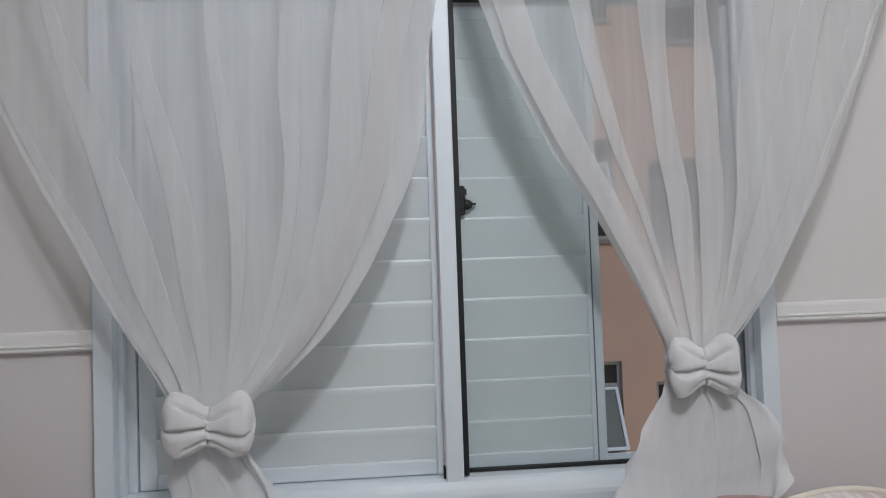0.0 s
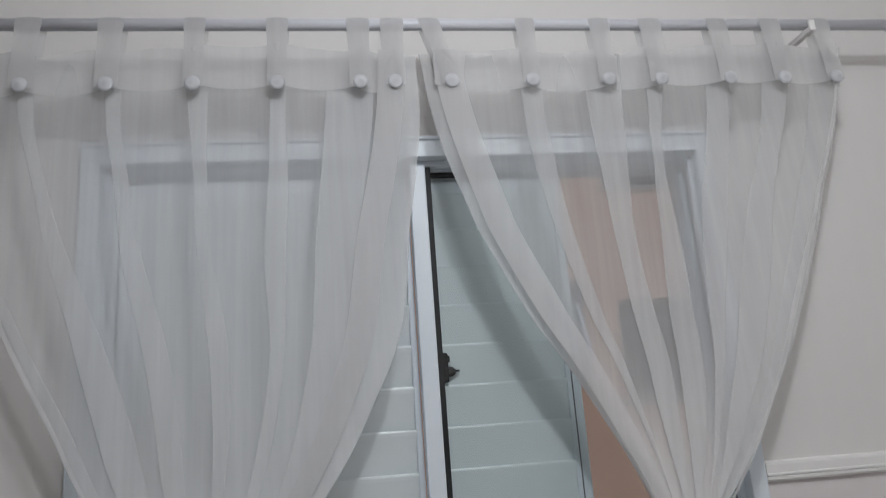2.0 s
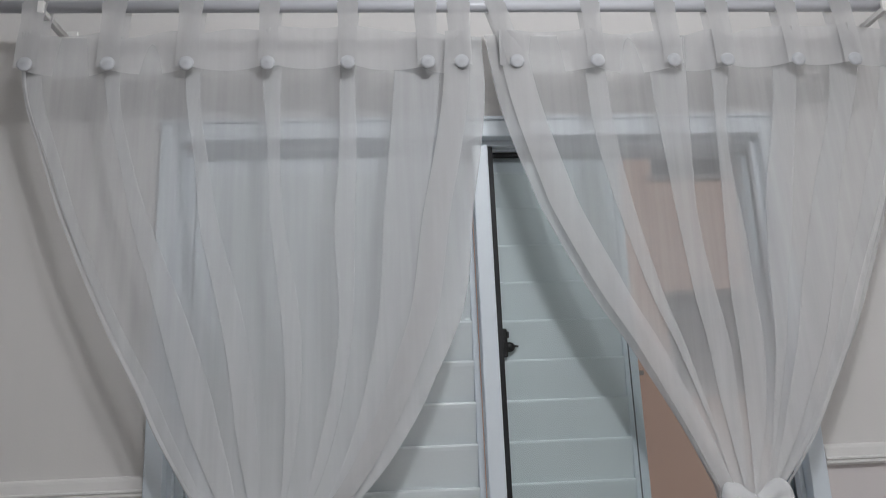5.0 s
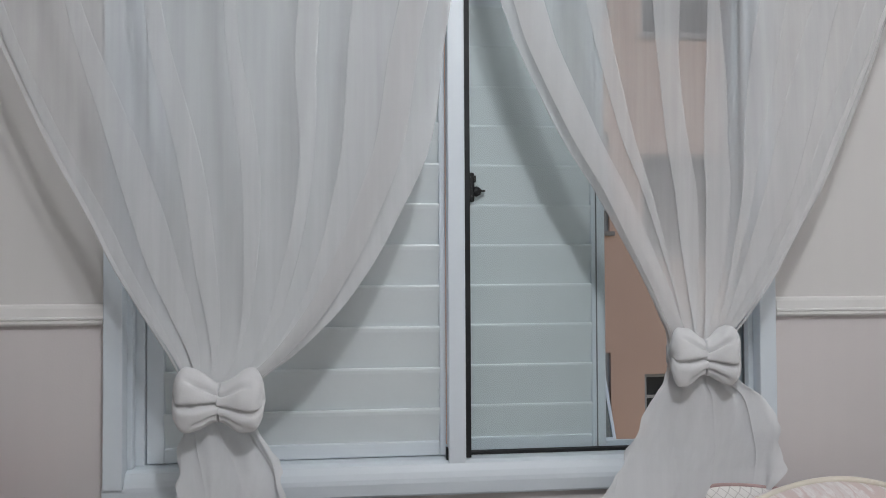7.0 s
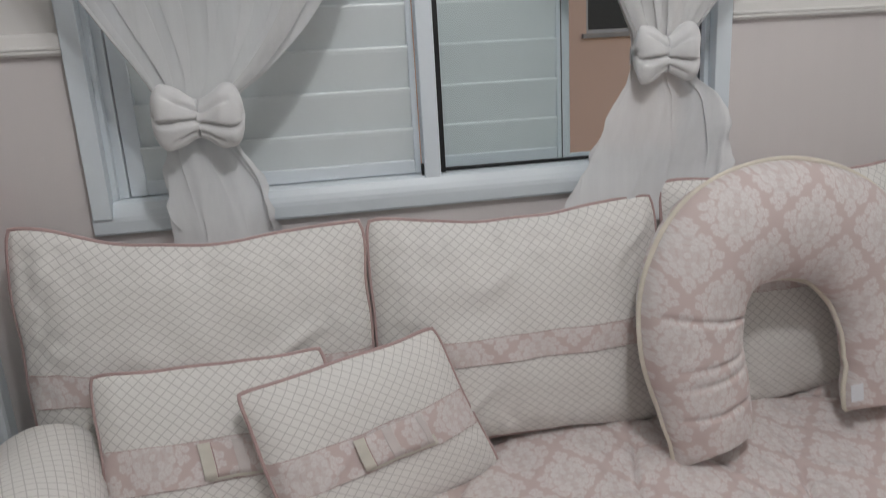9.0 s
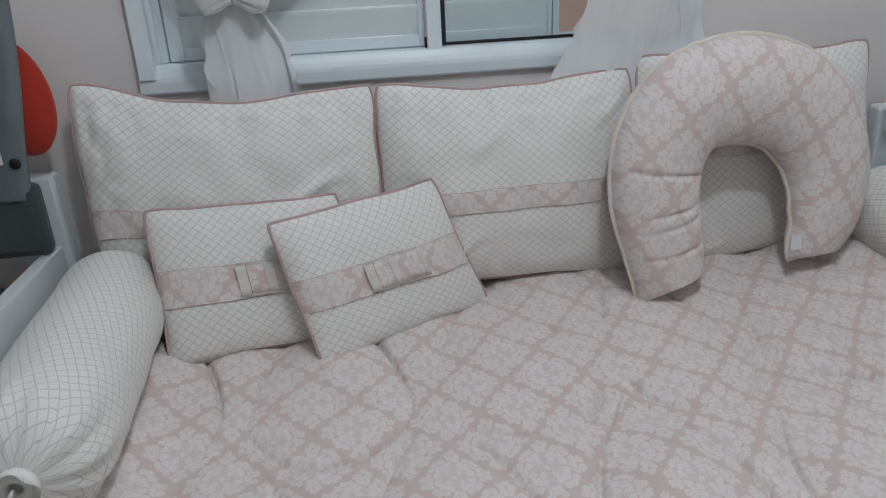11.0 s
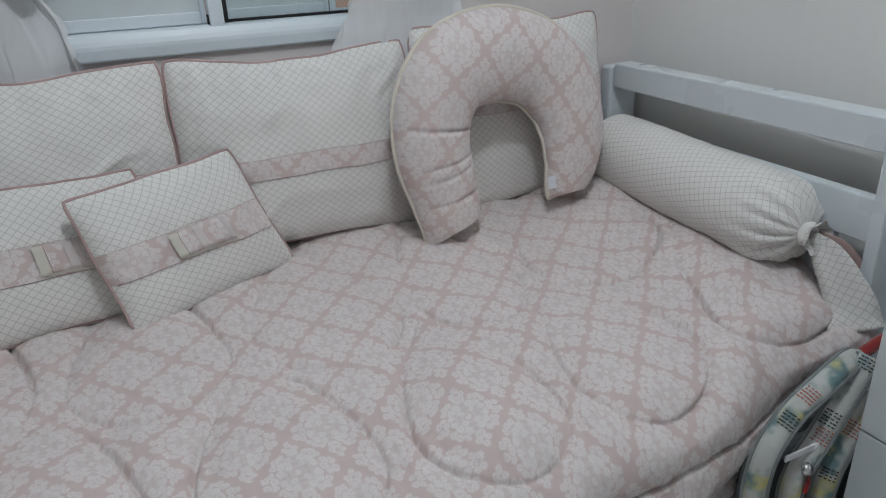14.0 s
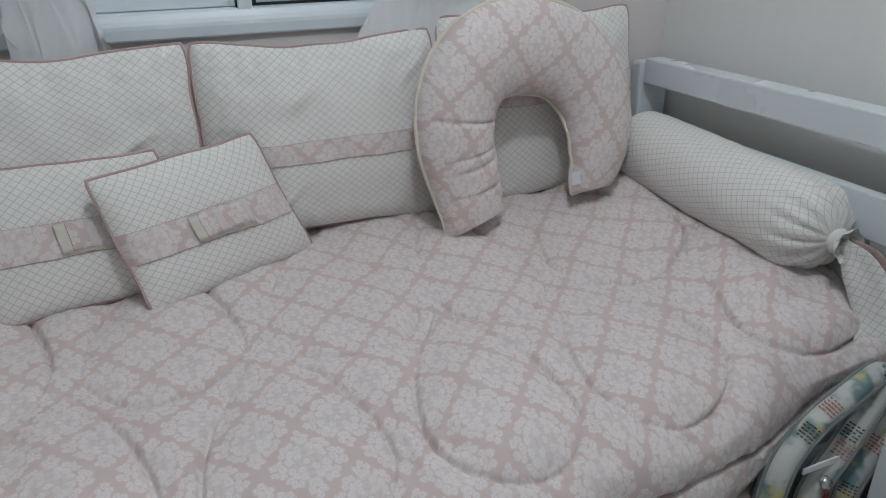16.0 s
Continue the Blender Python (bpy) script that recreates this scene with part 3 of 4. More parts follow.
def curtain(label, edges, tabs, tie_z, below, seed, flare, hems, cloth):
    """Tab-top voile tied in by a bow. edges and below: rows of (height, one edge, other edge), in plan units."""
    rng = random.Random(seed)
    root = thing("curtain", label, "curtain", "pair of curtains at the window")
    folds = len(tabs)
    top = edges[0]
    knots_u = [0] + [(k + 0.5) / folds for k in range(folds)] + [1]
    knots_x = [0] + [min(max((t - top[1]) / (top[2] - top[1]), 0.004 + 0.002 * k), 0.985 + 0.002 * k) for k, t in enumerate(tabs)] + [1]
    rows = spline([(z, a, b) for z, a, b in edges + below], 9)
    nu, nz = 240, len(rows)
    verts, uvs = [], []
    amp = [rng.uniform(0.8, 1.25) for _ in range(folds + 1)]
    drift = [rng.uniform(-0.5, 0.5) for _ in range(folds + 1)]
    for i in range(nu):
        u = i / (nu - 1)
        s = float(np.interp(u, knots_u, knots_x))
        for z, a, b in rows:
            w = b - a
            down = (top[0] - z) / (top[0] - tie_z)
            d = float(np.interp(u, [k / folds for k in range(folds + 1)], drift)) * min(max(down, 0), 1) * 0.9
            ph = 2 * math.pi * folds * u + d * math.sin(math.pi * u)
            am = float(np.interp(u, [k / folds for k in range(folds + 1)], amp))
            near = math.exp(-((z - tie_z) / 0.10) ** 2)
            env = min(1.0, 9 * u * (1 - u) + 0.1)
            fold = (3.3 + 2.2 * noise.noise((u * folds * 0.9, z * 1.6, seed + 3))) * am * env * (1 - 0.4 * near) * (1.0 if z > tie_z else 0.14)
            x = a + w * (s + fold * math.sin(ph) / (2 * math.pi * folds))
            dep = (0.0026 if z > tie_z else 0.0016) * am
            y = ROD_Y / K - 0.004 + dep * math.cos(ph) + 0.006 * math.sin(3.1 * u + 5 * z)
            y += (0.055 * (1 - (2 * u - 1) ** 2) * near - 0.01 * near) * -0.5
            if z < tie_z:
                g = min((tie_z - z) / 0.25, 1.0)
                y += flare * g * math.sin(9 * u + 1.3) * 0.008 + 0.050 * g ** 1.8
                x += 0.012 * g * math.sin(ph * 0.5 + 14 * z) + 0.026 * g * abs(2 * u - 1) ** 8 * (noise.noise((z * 17, u * 2, seed)) + 0.6 * noise.noise((z * 42, u * 2, seed + 4)))
                y += 0.012 * g * abs(2 * u - 1) ** 6 * math.cos(58 * z + 1)
            x += 0.004 * noise.noise((u * 9, z * 3, seed)) * w * 4
            verts.append(P(x, y, z))
            uvs.append((min(max(1.0, 0.78 * (top[2] - top[1]) / w), 6.0), z))
    cut = next(k for k, row in enumerate(rows) if row[0] < tie_z)
    for name, k0, k1, mat in (("panel", 0, cut + 1, cloth), ("tail", cut, nz, GATHER)):
        keep = [i * nz + j for i in range(nu) for j in range(k0, k1)]
        mesh_object(name, [verts[k] for k in keep], grid_faces(nu, k1 - k0), mat, root, "sheer white voile" if name == "panel" else "gathered white voile", uvs=[uvs[k] for k in keep])
    # doubled hems along both long edges
    for side, wide in ((0, hems[0]), (1, hems[1])):
        hv = []
        for z, a, b in rows[:cut]:
            f = 0.35 + 0.65 * min(1.0, (b - a) / (top[2] - top[1]) * 1.6)
            for k in range(5):
                off = wide * f * k / 4
                hv.append(P(a + off if side == 0 else b - off, ROD_Y / K - 0.026 + 0.003 * math.sin(k * 1.2 + 6 * z) + (0.042 * min((tie_z - z) / 0.22, 1) if z < tie_z else 0), z))
        mesh_object("hem", hv, grid_faces(cut, 5), HEADER, root, "doubled voile hem")
    # doubled heading with a wavy top edge
    verts = []
    nh = 7
    for i in range(nu):
        u = i / (nu - 1)
        s = float(np.interp(u, knots_u, knots_x))
        ph = 2 * math.pi * folds * u
        sag = 0.5 - 0.5 * math.cos(ph + 0.9 * math.sin(5 * u + seed))
        for j in range(nh):
            f = j / (nh - 1)
            z = 2.318 + 0.008 * math.sin(7 * u + seed) + f * (0.098 - 0.030 * sag * (0.6 + 0.4 * math.sin(11 * u + seed)))
            x = top[1] + (top[2] - top[1]) * (s + 0.8 * math.sin(ph) / (2 * math.pi * folds))
            verts.append(P(x, ROD_Y / K - 0.014 + 0.014 * math.cos(ph), z))
    mesh_object("heading", verts, grid_faces(nu, nh), HEADER, root, "doubled white voile heading")
    for t in tabs:
        lean = (0.04 if abs(t - top[1]) < 0.05 and top[1] > 0 else 0.0)
        half = rng.uniform(0.019, 0.024)
        yr, zr = ROD_Y / K, (ROD_Z - 0.103) / K
        path = [(2.318, yr - 0.030), (2.36, yr - 0.028), (2.43, yr - 0.020), (zr, yr - 0.0135), (zr + 0.010, yr - 0.009), (zr + 0.0135, yr), (zr + 0.010, yr + 0.009), (zr, yr + 0.0135), (2.43, yr + 0.012), (2.36, yr - 0.002)]
        verts = []
        for z, y in path:
            for e in (-1, -0.5, 0, 0.5, 1):
                verts.append(P(t + lean * (zr - z) / 0.16 + e * half * (1.0 + 0.15 * (z > 2.46)), y - 0.004 * (1 - e * e), z))
        mesh_object("tab", verts, grid_faces(len(path), 5), HEADER, root, "white fabric tab")
        c = P(t + lean * (zr - 2.325) / 0.16, yr - 0.034, 2.325)
        lathe("button", [(0.0, -0.003), (0.0110, -0.003), (0.0136, -0.002), (0.0130, -0.0005), (0.009, 0.0012), (0.0, 0.0018)], Matrix.Translation(c) @ Matrix.Rotation(radians(90), 4, "X"), BUTTON, root, "covered button", sides=16)
    return root


LEFT = [(2.40, -0.962, -0.020), (2.26, -0.945, -0.030), (2.127, -0.899, -0.052), (1.984, -0.846, -0.082), (1.794, -0.760, -0.112), (1.66, -0.690, -0.162), (1.573, -0.648, -0.203), (1.478, -0.593, -0.262), (1.40, -0.545, -0.330), (1.345, -0.522, -0.392)]
LEFT_LOW = [(1.285, -0.524, -0.402), (1.245, -0.530, -0.384), (1.185, -0.534, -0.352), (1.11, -0.540, -0.337), (1.05, -0.548, -0.336), (1.00, -0.556, -0.345)]
curtain("sheer white voile curtain gathered by a fabric bow", LEFT, [-0.945, -0.78, -0.62, -0.453, -0.285, -0.115, -0.042], 1.318, LEFT_LOW, 4, 1.0, (0.010, 0.055), VOILE)
RIGHT = [(2.40, 0.036, 0.995), (2.286, 0.052, 0.965), (2.185, 0.074, 0.928), (2.06, 0.110, 0.872), (1.983, 0.136, 0.842), (1.826, 0.212, 0.772), (1.713, 0.279, 0.724), (1.61, 0.332, 0.670), (1.53, 0.372, 0.624), (1.463, 0.402, 0.576), (1.42, 0.418, 0.548)]
RIGHT_LOW = [(1.340, 0.415, 0.560), (1.290, 0.392, 0.622), (1.19, 0.356, 0.668), (1.133, 0.334, 0.674), (1.07, 0.290, 0.668), (1.02, 0.292, 0.672)]
curtain("sheer white voile curtain tied by a bow over the open pane", RIGHT, [0.040, 0.254, 0.425, 0.545, 0.707, 0.838, 0.965], 1.384, RIGHT_LOW, 9, 1.3, (0.060, 0.012), VOILE_THIN)


def bow(c, wide, tall, lean, label):
    """Padded fabric bow: two pinched loops, a knot and the band round the curtain."""
    root = thing("curtain_bow", label, "bow", "bows that tie the curtains")
    m = Matrix.Translation(c) @ Matrix.Rotation(radians(lean), 4, "Y")
    ns, nt = 30, 84
    for sx in (-1, 1):
        verts = []
        for i in range(ns):
            s = i / (ns - 1)
            q0 = min(s / 0.60, 1)
            r = (0.60 + 0.40 * q0 * q0 * (3 - 2 * q0)) * math.sqrt(max(0.0, 1 - (max(0.0, s - 0.60) / 0.40) ** 3.4))
            for j in range(nt):
                th = 2 * math.pi * j / nt
                # two deep creases run out from the knot over the front of the loop
                front = 1.0 if math.cos(th) < 0 else 0.25
                fold1 = math.exp(-((th - (3.30 + 0.10 * sx + 0.25 * s)) / 0.10) ** 2) * (1.0 - 0.45 * s)
                fold2 = math.exp(-((th - (2.62 + 0.08 * sx - 0.18 * s)) / 0.09) ** 2) * max(0.0, 1 - 1.3 * s)
                fold3 = math.exp(-((th - (3.95 + 0.2 * s)) / 0.09) ** 2) * max(0.0, 1 - 1.8 * s)
                crease = 1 - front * (0.72 * fold1 + 0.66 * fold2 + 0.55 * fold3)
                q = r * crease * (1 + 0.10 * noise.noise((s * 3, th, sx * 3 + c[0])) + 0.04 * noise.noise((s * 3 + 5, th * 3.2, sx * 7)))
                tilt = 0.10 * s
                verts.append(m @ Vector((sx * wide * (s + 0.03 * math.cos(3 * th)), 0.42 * tall * q * math.cos(th), tall * (q * math.sin(th) + tilt - 0.05))))
        faces = grid_faces(ns, nt, False, True) + [tuple(range(nt)), tuple((ns - 1) * nt + k for k in range(nt))[::-1]]
        mesh_object("loop", verts, faces, FLEECE, root)
    bm = bmesh.new()
    bmesh.ops.create_icosphere(bm, subdivisions=3, radius=1.0, matrix=m @ Matrix.Translation((0, -0.001, 0.0)) @ Matrix.Diagonal((0.0055, 0.010, tall * 0.24, 1)))
    part("knot", bm, FLEECE, root, smooth=True)
    path = [m @ Vector((0.052 * math.cos(a), 0.034 + 0.034 * math.sin(a), 0)) for a in np.linspace(0, 2 * math.pi, 32, endpoint=False)]
    verts = []
    for p in path:
        for h in (-0.6, -0.3, 0.3, 0.6):
            verts.append(p + Vector((0, 0, h * tall * 0.5)))
    mesh_object("band", verts, grid_faces(32, 4, True, False), FLEECE, root)
    return root


bow(P(-0.452, -0.168, 1.322), 0.070, 0.050, 2, "padded white bow tied low on its curtain")
bow(P(0.481, -0.160, 1.386), 0.061, 0.050, -1, "padded white bow tied on its curtain")


# ---- bed ----
def bed_end(x_in, x_out, y0, y1, high, label):
    """Posts, rails and upright boards of one end of the bed. x_in: the mattress side."""
    lo, hi = min(x_in, x_out), max(x_in, x_out)
    root = boxes("bed_end", [(lo, hi, y1 - 0.045, y1, 0, 0.898)], LACQUER, bed, label, 0.009)
    # near post: a board with a rounded inner shoulder
    turn = 1 if x_out > x_in else -1
    prof = [(0.0, 0.0), (0.0, 0.83)] + [(0.055 * (1 - math.cos(a)), 0.83 + 0.095 * math.sin(a)) for a in np.linspace(0.15, math.pi / 2, 9)] + [(hi - lo, 0.925), (hi - lo, 0.0)]
    k = len(prof)
    verts = [(x_in + turn * px, y, pz) for y in (y0, y0 + 0.030) for px, pz in prof]
    faces = [tuple(range(k)), tuple(range(k, 2 * k))[::-1]] + [(i, k + i, k + (i + 1) % k, (i + 1) % k) for i in range(k)]
    bm = bmesh.new()
    vs = [bm.verts.new(v) for v in verts]
    for f in faces:
        bm.faces.new([vs[q] for q in f])
    bmesh.ops.recalc_face_normals(bm, faces=bm.faces[:])
    bmesh.ops.bevel(bm, geom=[e for e in bm.edges if e.calc_face_angle(0) > 0.8], offset=0.004, segments=2, profile=0.5, affect="EDGES", clamp_overlap=True)
    part("post", bm, LACQUER, root)
    a, b = (x_in + 0.010, x_in + 0.038) if turn > 0 else (x_in - 0.038, x_in - 0.010)
    if high:
        boxes("top_rail", [(a - 0.006, a + 0.050, y0 + 0.0305, y1 - 0.0555, 0.840, 0.910)], LACQUER, root, "", 0.005)
    boxes("rail", [(a, b, y0 + 0.0305, y1 - 0.0555, 0.655, 0.750)], LACQUER, root, "", 0.004)
    boxes("rail", [(a, b, y0 + 0.0305, y1 - 0.0555, 0.28, 0.40)], LACQUER, root, "", 0.004)
    n = 5
    span = (y1 - 0.0585) - (y0 + 0.09)
    for k in range(n):
        yy = y0 + 0.11 + k * span / n
        boxes("board", [(a + 0.006, b - 0.006, yy, yy + span / n - 0.05, 0.4005, 0.6545)], LACQUER, root, "", 0.002)
    for z in (0.69, 0.53):
        lathe("screw_cap", [(0, 0), (0.0065, 0), (0.006, 0.0025), (0, 0.0032)], Matrix.Translation((x_in + turn * 0.022, y0 - 0.0002, z)) @ Matrix.Rotation(radians(90), 4, "X"), LABEL_WHITE, root, sides=12)
    return root


bed = thing("day_bed", "white lacquered wooden day bed against the wall", "bed")
slatted = bed_end(1.068, 1.166, -0.948, -0.022, True, "white slatted bed end")
slatted.matrix_basis = Matrix.Translation((1.130, -0.022, 0)) @ Matrix.Rotation(radians(-1.2), 4, "Z") @ Matrix.Translation((-1.130, 0.022, 0))
bed_end(-0.805, -0.900, -0.948, -0.022, False, "white low bed end")
boxes("side_rail", [(-0.804, 1.067, -0.945, -0.920, 0.22, 0.38)], LACQUER, bed, "", 0.004)
boxes("side_rail", [(-0.804, 1.067, -0.050, -0.025, 0.22, 0.38)], LACQUER, bed, "", 0.004)
boxes("slat_base", [(-0.804, 1.067, -0.9195, -0.0505, 0.30, 0.33)], LACQUER, bed, "", 0.002)
tagged(boxes("mattress", [(-0.800, 1.070, -0.900, -0.03, 0.3305, 0.455)], LABEL_WHITE, None, "", 0.03), "white mattress under the quilt on the day bed", "mattress")


def quilt_top(x, y):
    """Height of the quilt over the mattress, plan units in and out."""
    ends = min(max((abs(x - 0.145) - (0.68 if x > 0 else 0.74)) / 0.24, 0), 1)
    lap = min(max((x - 0.15) / 0.25, 0), 1)
    return 0.540 + 0.070 * y + (0.064 if x > 0 else 0.048) * ends * ends * (3 - 2 * ends) * min(1.0, max(0.0, (1.02 + y) / 0.15)) - 0.018 * math.exp(-((y + 1.10) / 0.12) ** 2) + 0.018 * lap * math.exp(-((y + 0.22) / 0.22) ** 2)


def drawn_back(x):
    """How far the near edge is pulled towards the wall by the tall bed end."""
    return 0.070 * min(max((x - 0.40) / 0.70, 0), 1) ** 1.3


def quilting(x, s):
    """Distance from (x, way down from the wall) to the nearest stitched line: rows of teardrop lobes, round towards the room."""
    pitch, out = 0.386, []
    s += drawn_back(x) * min(1.0, s / 0.8)
    x -= float(np.interp(x, [-0.2, 0.248, 0.634, 1.02], [0.0, 0.023, -0.020, 0.058]))
    for yc, top, r, x0 in ((0.990, 0.620, 0.160, 0.248), (0.550, 0.110, 0.165, 0.055)):
        dx = abs((x - x0 + pitch / 2) % pitch - pitch / 2)
        if s >= yc:
            out.append(abs(math.hypot(dx, s - yc) - r))
        elif s > top:
            out.append(0.8 * abs(dx - r * (1 - ((yc - s) / (yc - top)) ** 1.7)))
        else:
            out.append(math.hypot(dx, top - s))
    return out


def quilt():
    x0, x1 = -0.955, 1.245
    nx, ns = 560, 400
    top_len, bend = 1.180, 0.145
    verts, uvs = [], []
    for i in range(nx):
        x = x0 + (x1 - x0) * i / (nx - 1)
        drop = 0.190 - 0.130 * min(max((x - 0.50) / 0.62, 0), 1) ** 1.2 + 0.012 * math.sin(5.3 * x)
        edge = top_len + 0.014 * math.sin(4.1 * x + 0.4) + 0.008 * math.sin(11 * x) - drawn_back(x)
        total = edge - bend + bend * math.pi / 2 + drop
        for j in range(ns):
            s = total * j / (ns - 1)
            flat = edge - bend
            if s < flat:
                y, z, n = -0.02 - s, quilt_top(x, -s), Vector((0, 0, 1))
            elif s < flat + bend * math.pi / 2:
                a = (s - flat) / bend
                y, z = -0.02 - flat - bend * math.sin(a), quilt_top(x, -flat) - bend * (1 - math.cos(a))
                n = Vector((0, -math.sin(a), math.cos(a)))
            else:
                r = s - flat - bend * math.pi / 2
                y = -0.02 - edge - 0.10 * r + 0.014 * math.sin(7 * x + 2) * min(r / 0.1, 1)
                z = quilt_top(x, -flat) - bend - r
                n = Vector((0, -1, 0.1))
            low, high = quilting(x, s)
            seam = abs(s - flat - bend * math.pi / 2 + 0.018)
            g = min(low, seam, max(0.0, abs(s - total + 0.045)))
            pull = 0.45 + 1.3 * max(0.0, noise.noise((x * 6 + 2, s * 6, 9.3)) + 0.22)
            firm = min(max((s - 0.60) / 0.26, 0.40), 1.0)
            near_stitch = math.exp(-(min(g, high) / 0.040) ** 2)
            puff = 0.016 * firm * (1 - math.exp(-(g / 0.040) ** 2)) - 0.018 * firm * pull * math.exp(-(g / 0.0046) ** 2)
            puff += 0.010 * (1 - math.exp(-(high / 0.040) ** 2)) - 0.026 * max(0.0, pull - 0.40) * math.exp(-(high / 0.0046) ** 2)
            puff += 0.0045 * near_stitch * noise.noise((x * 30, s * 30, 12.6)) + 0.003 * near_stitch * noise.noise((x * 64, s * 60, 2.2))
            puff += 0.010 * noise.noise((x * 5, s * 5, 1.7)) + 0.0065 * noise.noise((x * 15, s * 12, 4.1)) + 0.0030 * noise.noise((x * 42, s * 36, 7.7))
            puff -= 0.010 * math.exp(-(seam / 0.006) ** 2)
            hem = max(0.0, 1 - (total - s) / 0.03)
            puff -= 0.012 * hem ** 2
            q = P(x, y, z) + n * puff * K
            verts.append(q)
            uvs.append((x * K + 0.03, -s * K))
    ob = mesh_object("quilt", verts, [f[::-1] for f in grid_faces(nx, ns)], DAMASK, None, uvs=uvs)
    sol = ob.modifiers.new("thick", "SOLIDIFY")
    sol.thickness, sol.offset = 0.016, -1
    path = [verts[i * ns + ns - 1] + Vector((0, 0.004, -0.002)) for i in range(0, nx, 3)]
    tube("piping", path, 0.0055, PIPE_PINK, ob, "dusky pink hem piping", sides=6)
    return tagged(ob, "padded pink quilt with pale damask medallions spread over the bed", "quilt")


quilt()


# ---- cushions ----
def soft_pillow(root, corners, thick, bands, pipe, sag=(0.02, 0.02), nu=72, nv=56, seed=0, wrinkle=0.0058, back=None):
    """A filled cover over four corners (bottom left, bottom right, top right, top left, in metres).
    bands: (from, to, part name, material) up the front."""
    bl, br, tr, tl = corners
    nrm = ((br - bl).cross(tl - bl) + (tr - tl).cross(tr - br)).normalized()
    w, h = ((br - bl).length + (tr - tl).length) / 2, ((tl - bl).length + (tr - br).length) / 2

    def flat(u, v):
        pull = 1 - 0.030 * (abs(2 * u - 1) * abs(2 * v - 1)) ** 9
        u, v = 0.5 + (u - 0.5) * pull, 0.5 + (v - 0.5) * pull
        uu = u + sag[0] / w * math.sin(math.pi * v) * (1 - 2 * u)
        vv = v + sag[1] / h * math.sin(math.pi * u) * (1 - 2 * v)
        uu += 0.006 / w * noise.noise((v * h * 9, u * 2, seed + 31))
        vv += 0.008 / h * noise.noise((u * w * 8, v * 2, seed + 37))
        return bl.lerp(br, uu).lerp(tl.lerp(tr, uu), vv)

    def place(u, v, side):
        bu, bv = 1 - abs(2 * u - 1) ** 2.6, 1 - abs(2 * v - 1) ** 2.6
        d = (max(bu, 0) * max(bv, 0)) ** 0.52
        rim = min(u, 1 - u, v, 1 - v)
        crumple = math.exp(-(rim / 0.14) ** 2) * min(rim / 0.03, 1)
        wr = wrinkle * (noise.noise((u * w * 15, v * h * 15, seed)) + 1.6 * crumple * noise.noise((u * w * 42, v * h * 42, seed + 5)) + 0.8 * noise.noise((u * w * 6 + 3, v * h * 6, seed + 9)))
        wr += wrinkle * 1.5 * max(0, noise.noise(((u - v) * 8, (u + v) * 2.2, seed + 2))) ** 2 * 3 * d
        return flat(u, v) + nrm * side * (thick / 2 * d + wr * min(rim / 0.06, 1))

    def sheet(name, v0, v1, rows, mat, side, proud=0.0):
        verts, uvs = [], []
        for i in range(nu):
            for j in range(rows):
                u, v = i / (nu - 1), v0 + (v1 - v0) * j / (rows - 1)
                q = place(u, v, side)
                if proud:
                    q = q + nrm * proud * min(min(u, 1 - u) / 0.03, 1)
                verts.append(q)
                uvs.append((u * w + seed * 0.031, v * h + seed * 0.017))
        faces = grid_faces(nu, rows)
        mesh_object(name, verts, faces if side > 0 else [f[::-1] for f in faces], mat, root, uvs=uvs)

    for v0, v1, name, mat in bands:
        sheet(name, v0, v1, max(6, int(nv * (v1 - v0))), mat, 1, 0.003 if "band" in name else 0.0)
        if "band" in name:
            for vv, r in ((v0, 0.0012), (v1, 0.0009)):
                tube("seam", [place(k / 40, vv, 1) + nrm * 0.002 for k in range(1, 40)], r, PIPE_PINK, root, sides=5)
    sheet("back_cover", 0, 1, 24, back or bands[0][3], -1)
    rim = [(k / 30, 0) for k in range(30)] + [(1, k / 24) for k in range(24)] + [(1 - k / 30, 1) for k in range(30)] + [(0, 1 - k / 24) for k in range(24)]
    tube("piping", [flat(u, v) for u, v in rim], 0.0036, pipe, root, "dusky pink piping", closed=True, sides=8)
    return nrm, place, w, h


def quad(*rows):
    return [P(*r) for r in rows]


BAND3 = [(0.0, 0.405, "lower_panel", LATTICE), (0.405, 0.515, "floral_band", DAMASK), (0.515, 1.0, "upper_panel", LATTICE)]
BAND3_HIGH = [(0.0, 0.545, "lower_panel", LATTICE), (0.545, 0.655, "floral_band", DAMASK), (0.655, 1.0, "upper_panel", LATTICE)]
p = thing("back_pillow", "wide cream latticed pillow with pink piping, propped against the wall", "pillow", "three back pillows")
soft_pillow(p, quad((-0.86, -0.150, 0.526), (-0.166, -0.150, 0.526), (-0.164, -0.095, 1.098), (-0.855, -0.095, 1.143)), 0.130, BAND3, PIPE_PINK, (0.002, 0.046), seed=1)
p = thing("back_pillow", "cream latticed pillow with a pink floral band, propped against the wall", "pillow", "three back pillows")
soft_pillow(p, quad((-0.160, -0.145, 0.528), (0.522, -0.135, 0.528), (0.494, -0.085, 1.090), (-0.161, -0.095, 1.090)), 0.130, BAND3, PIPE_PINK, (0.003, 0.030), seed=2)
p = thing("back_pillow", "cream latticed pillow behind the horseshoe pillow", "pillow", "three back pillows")
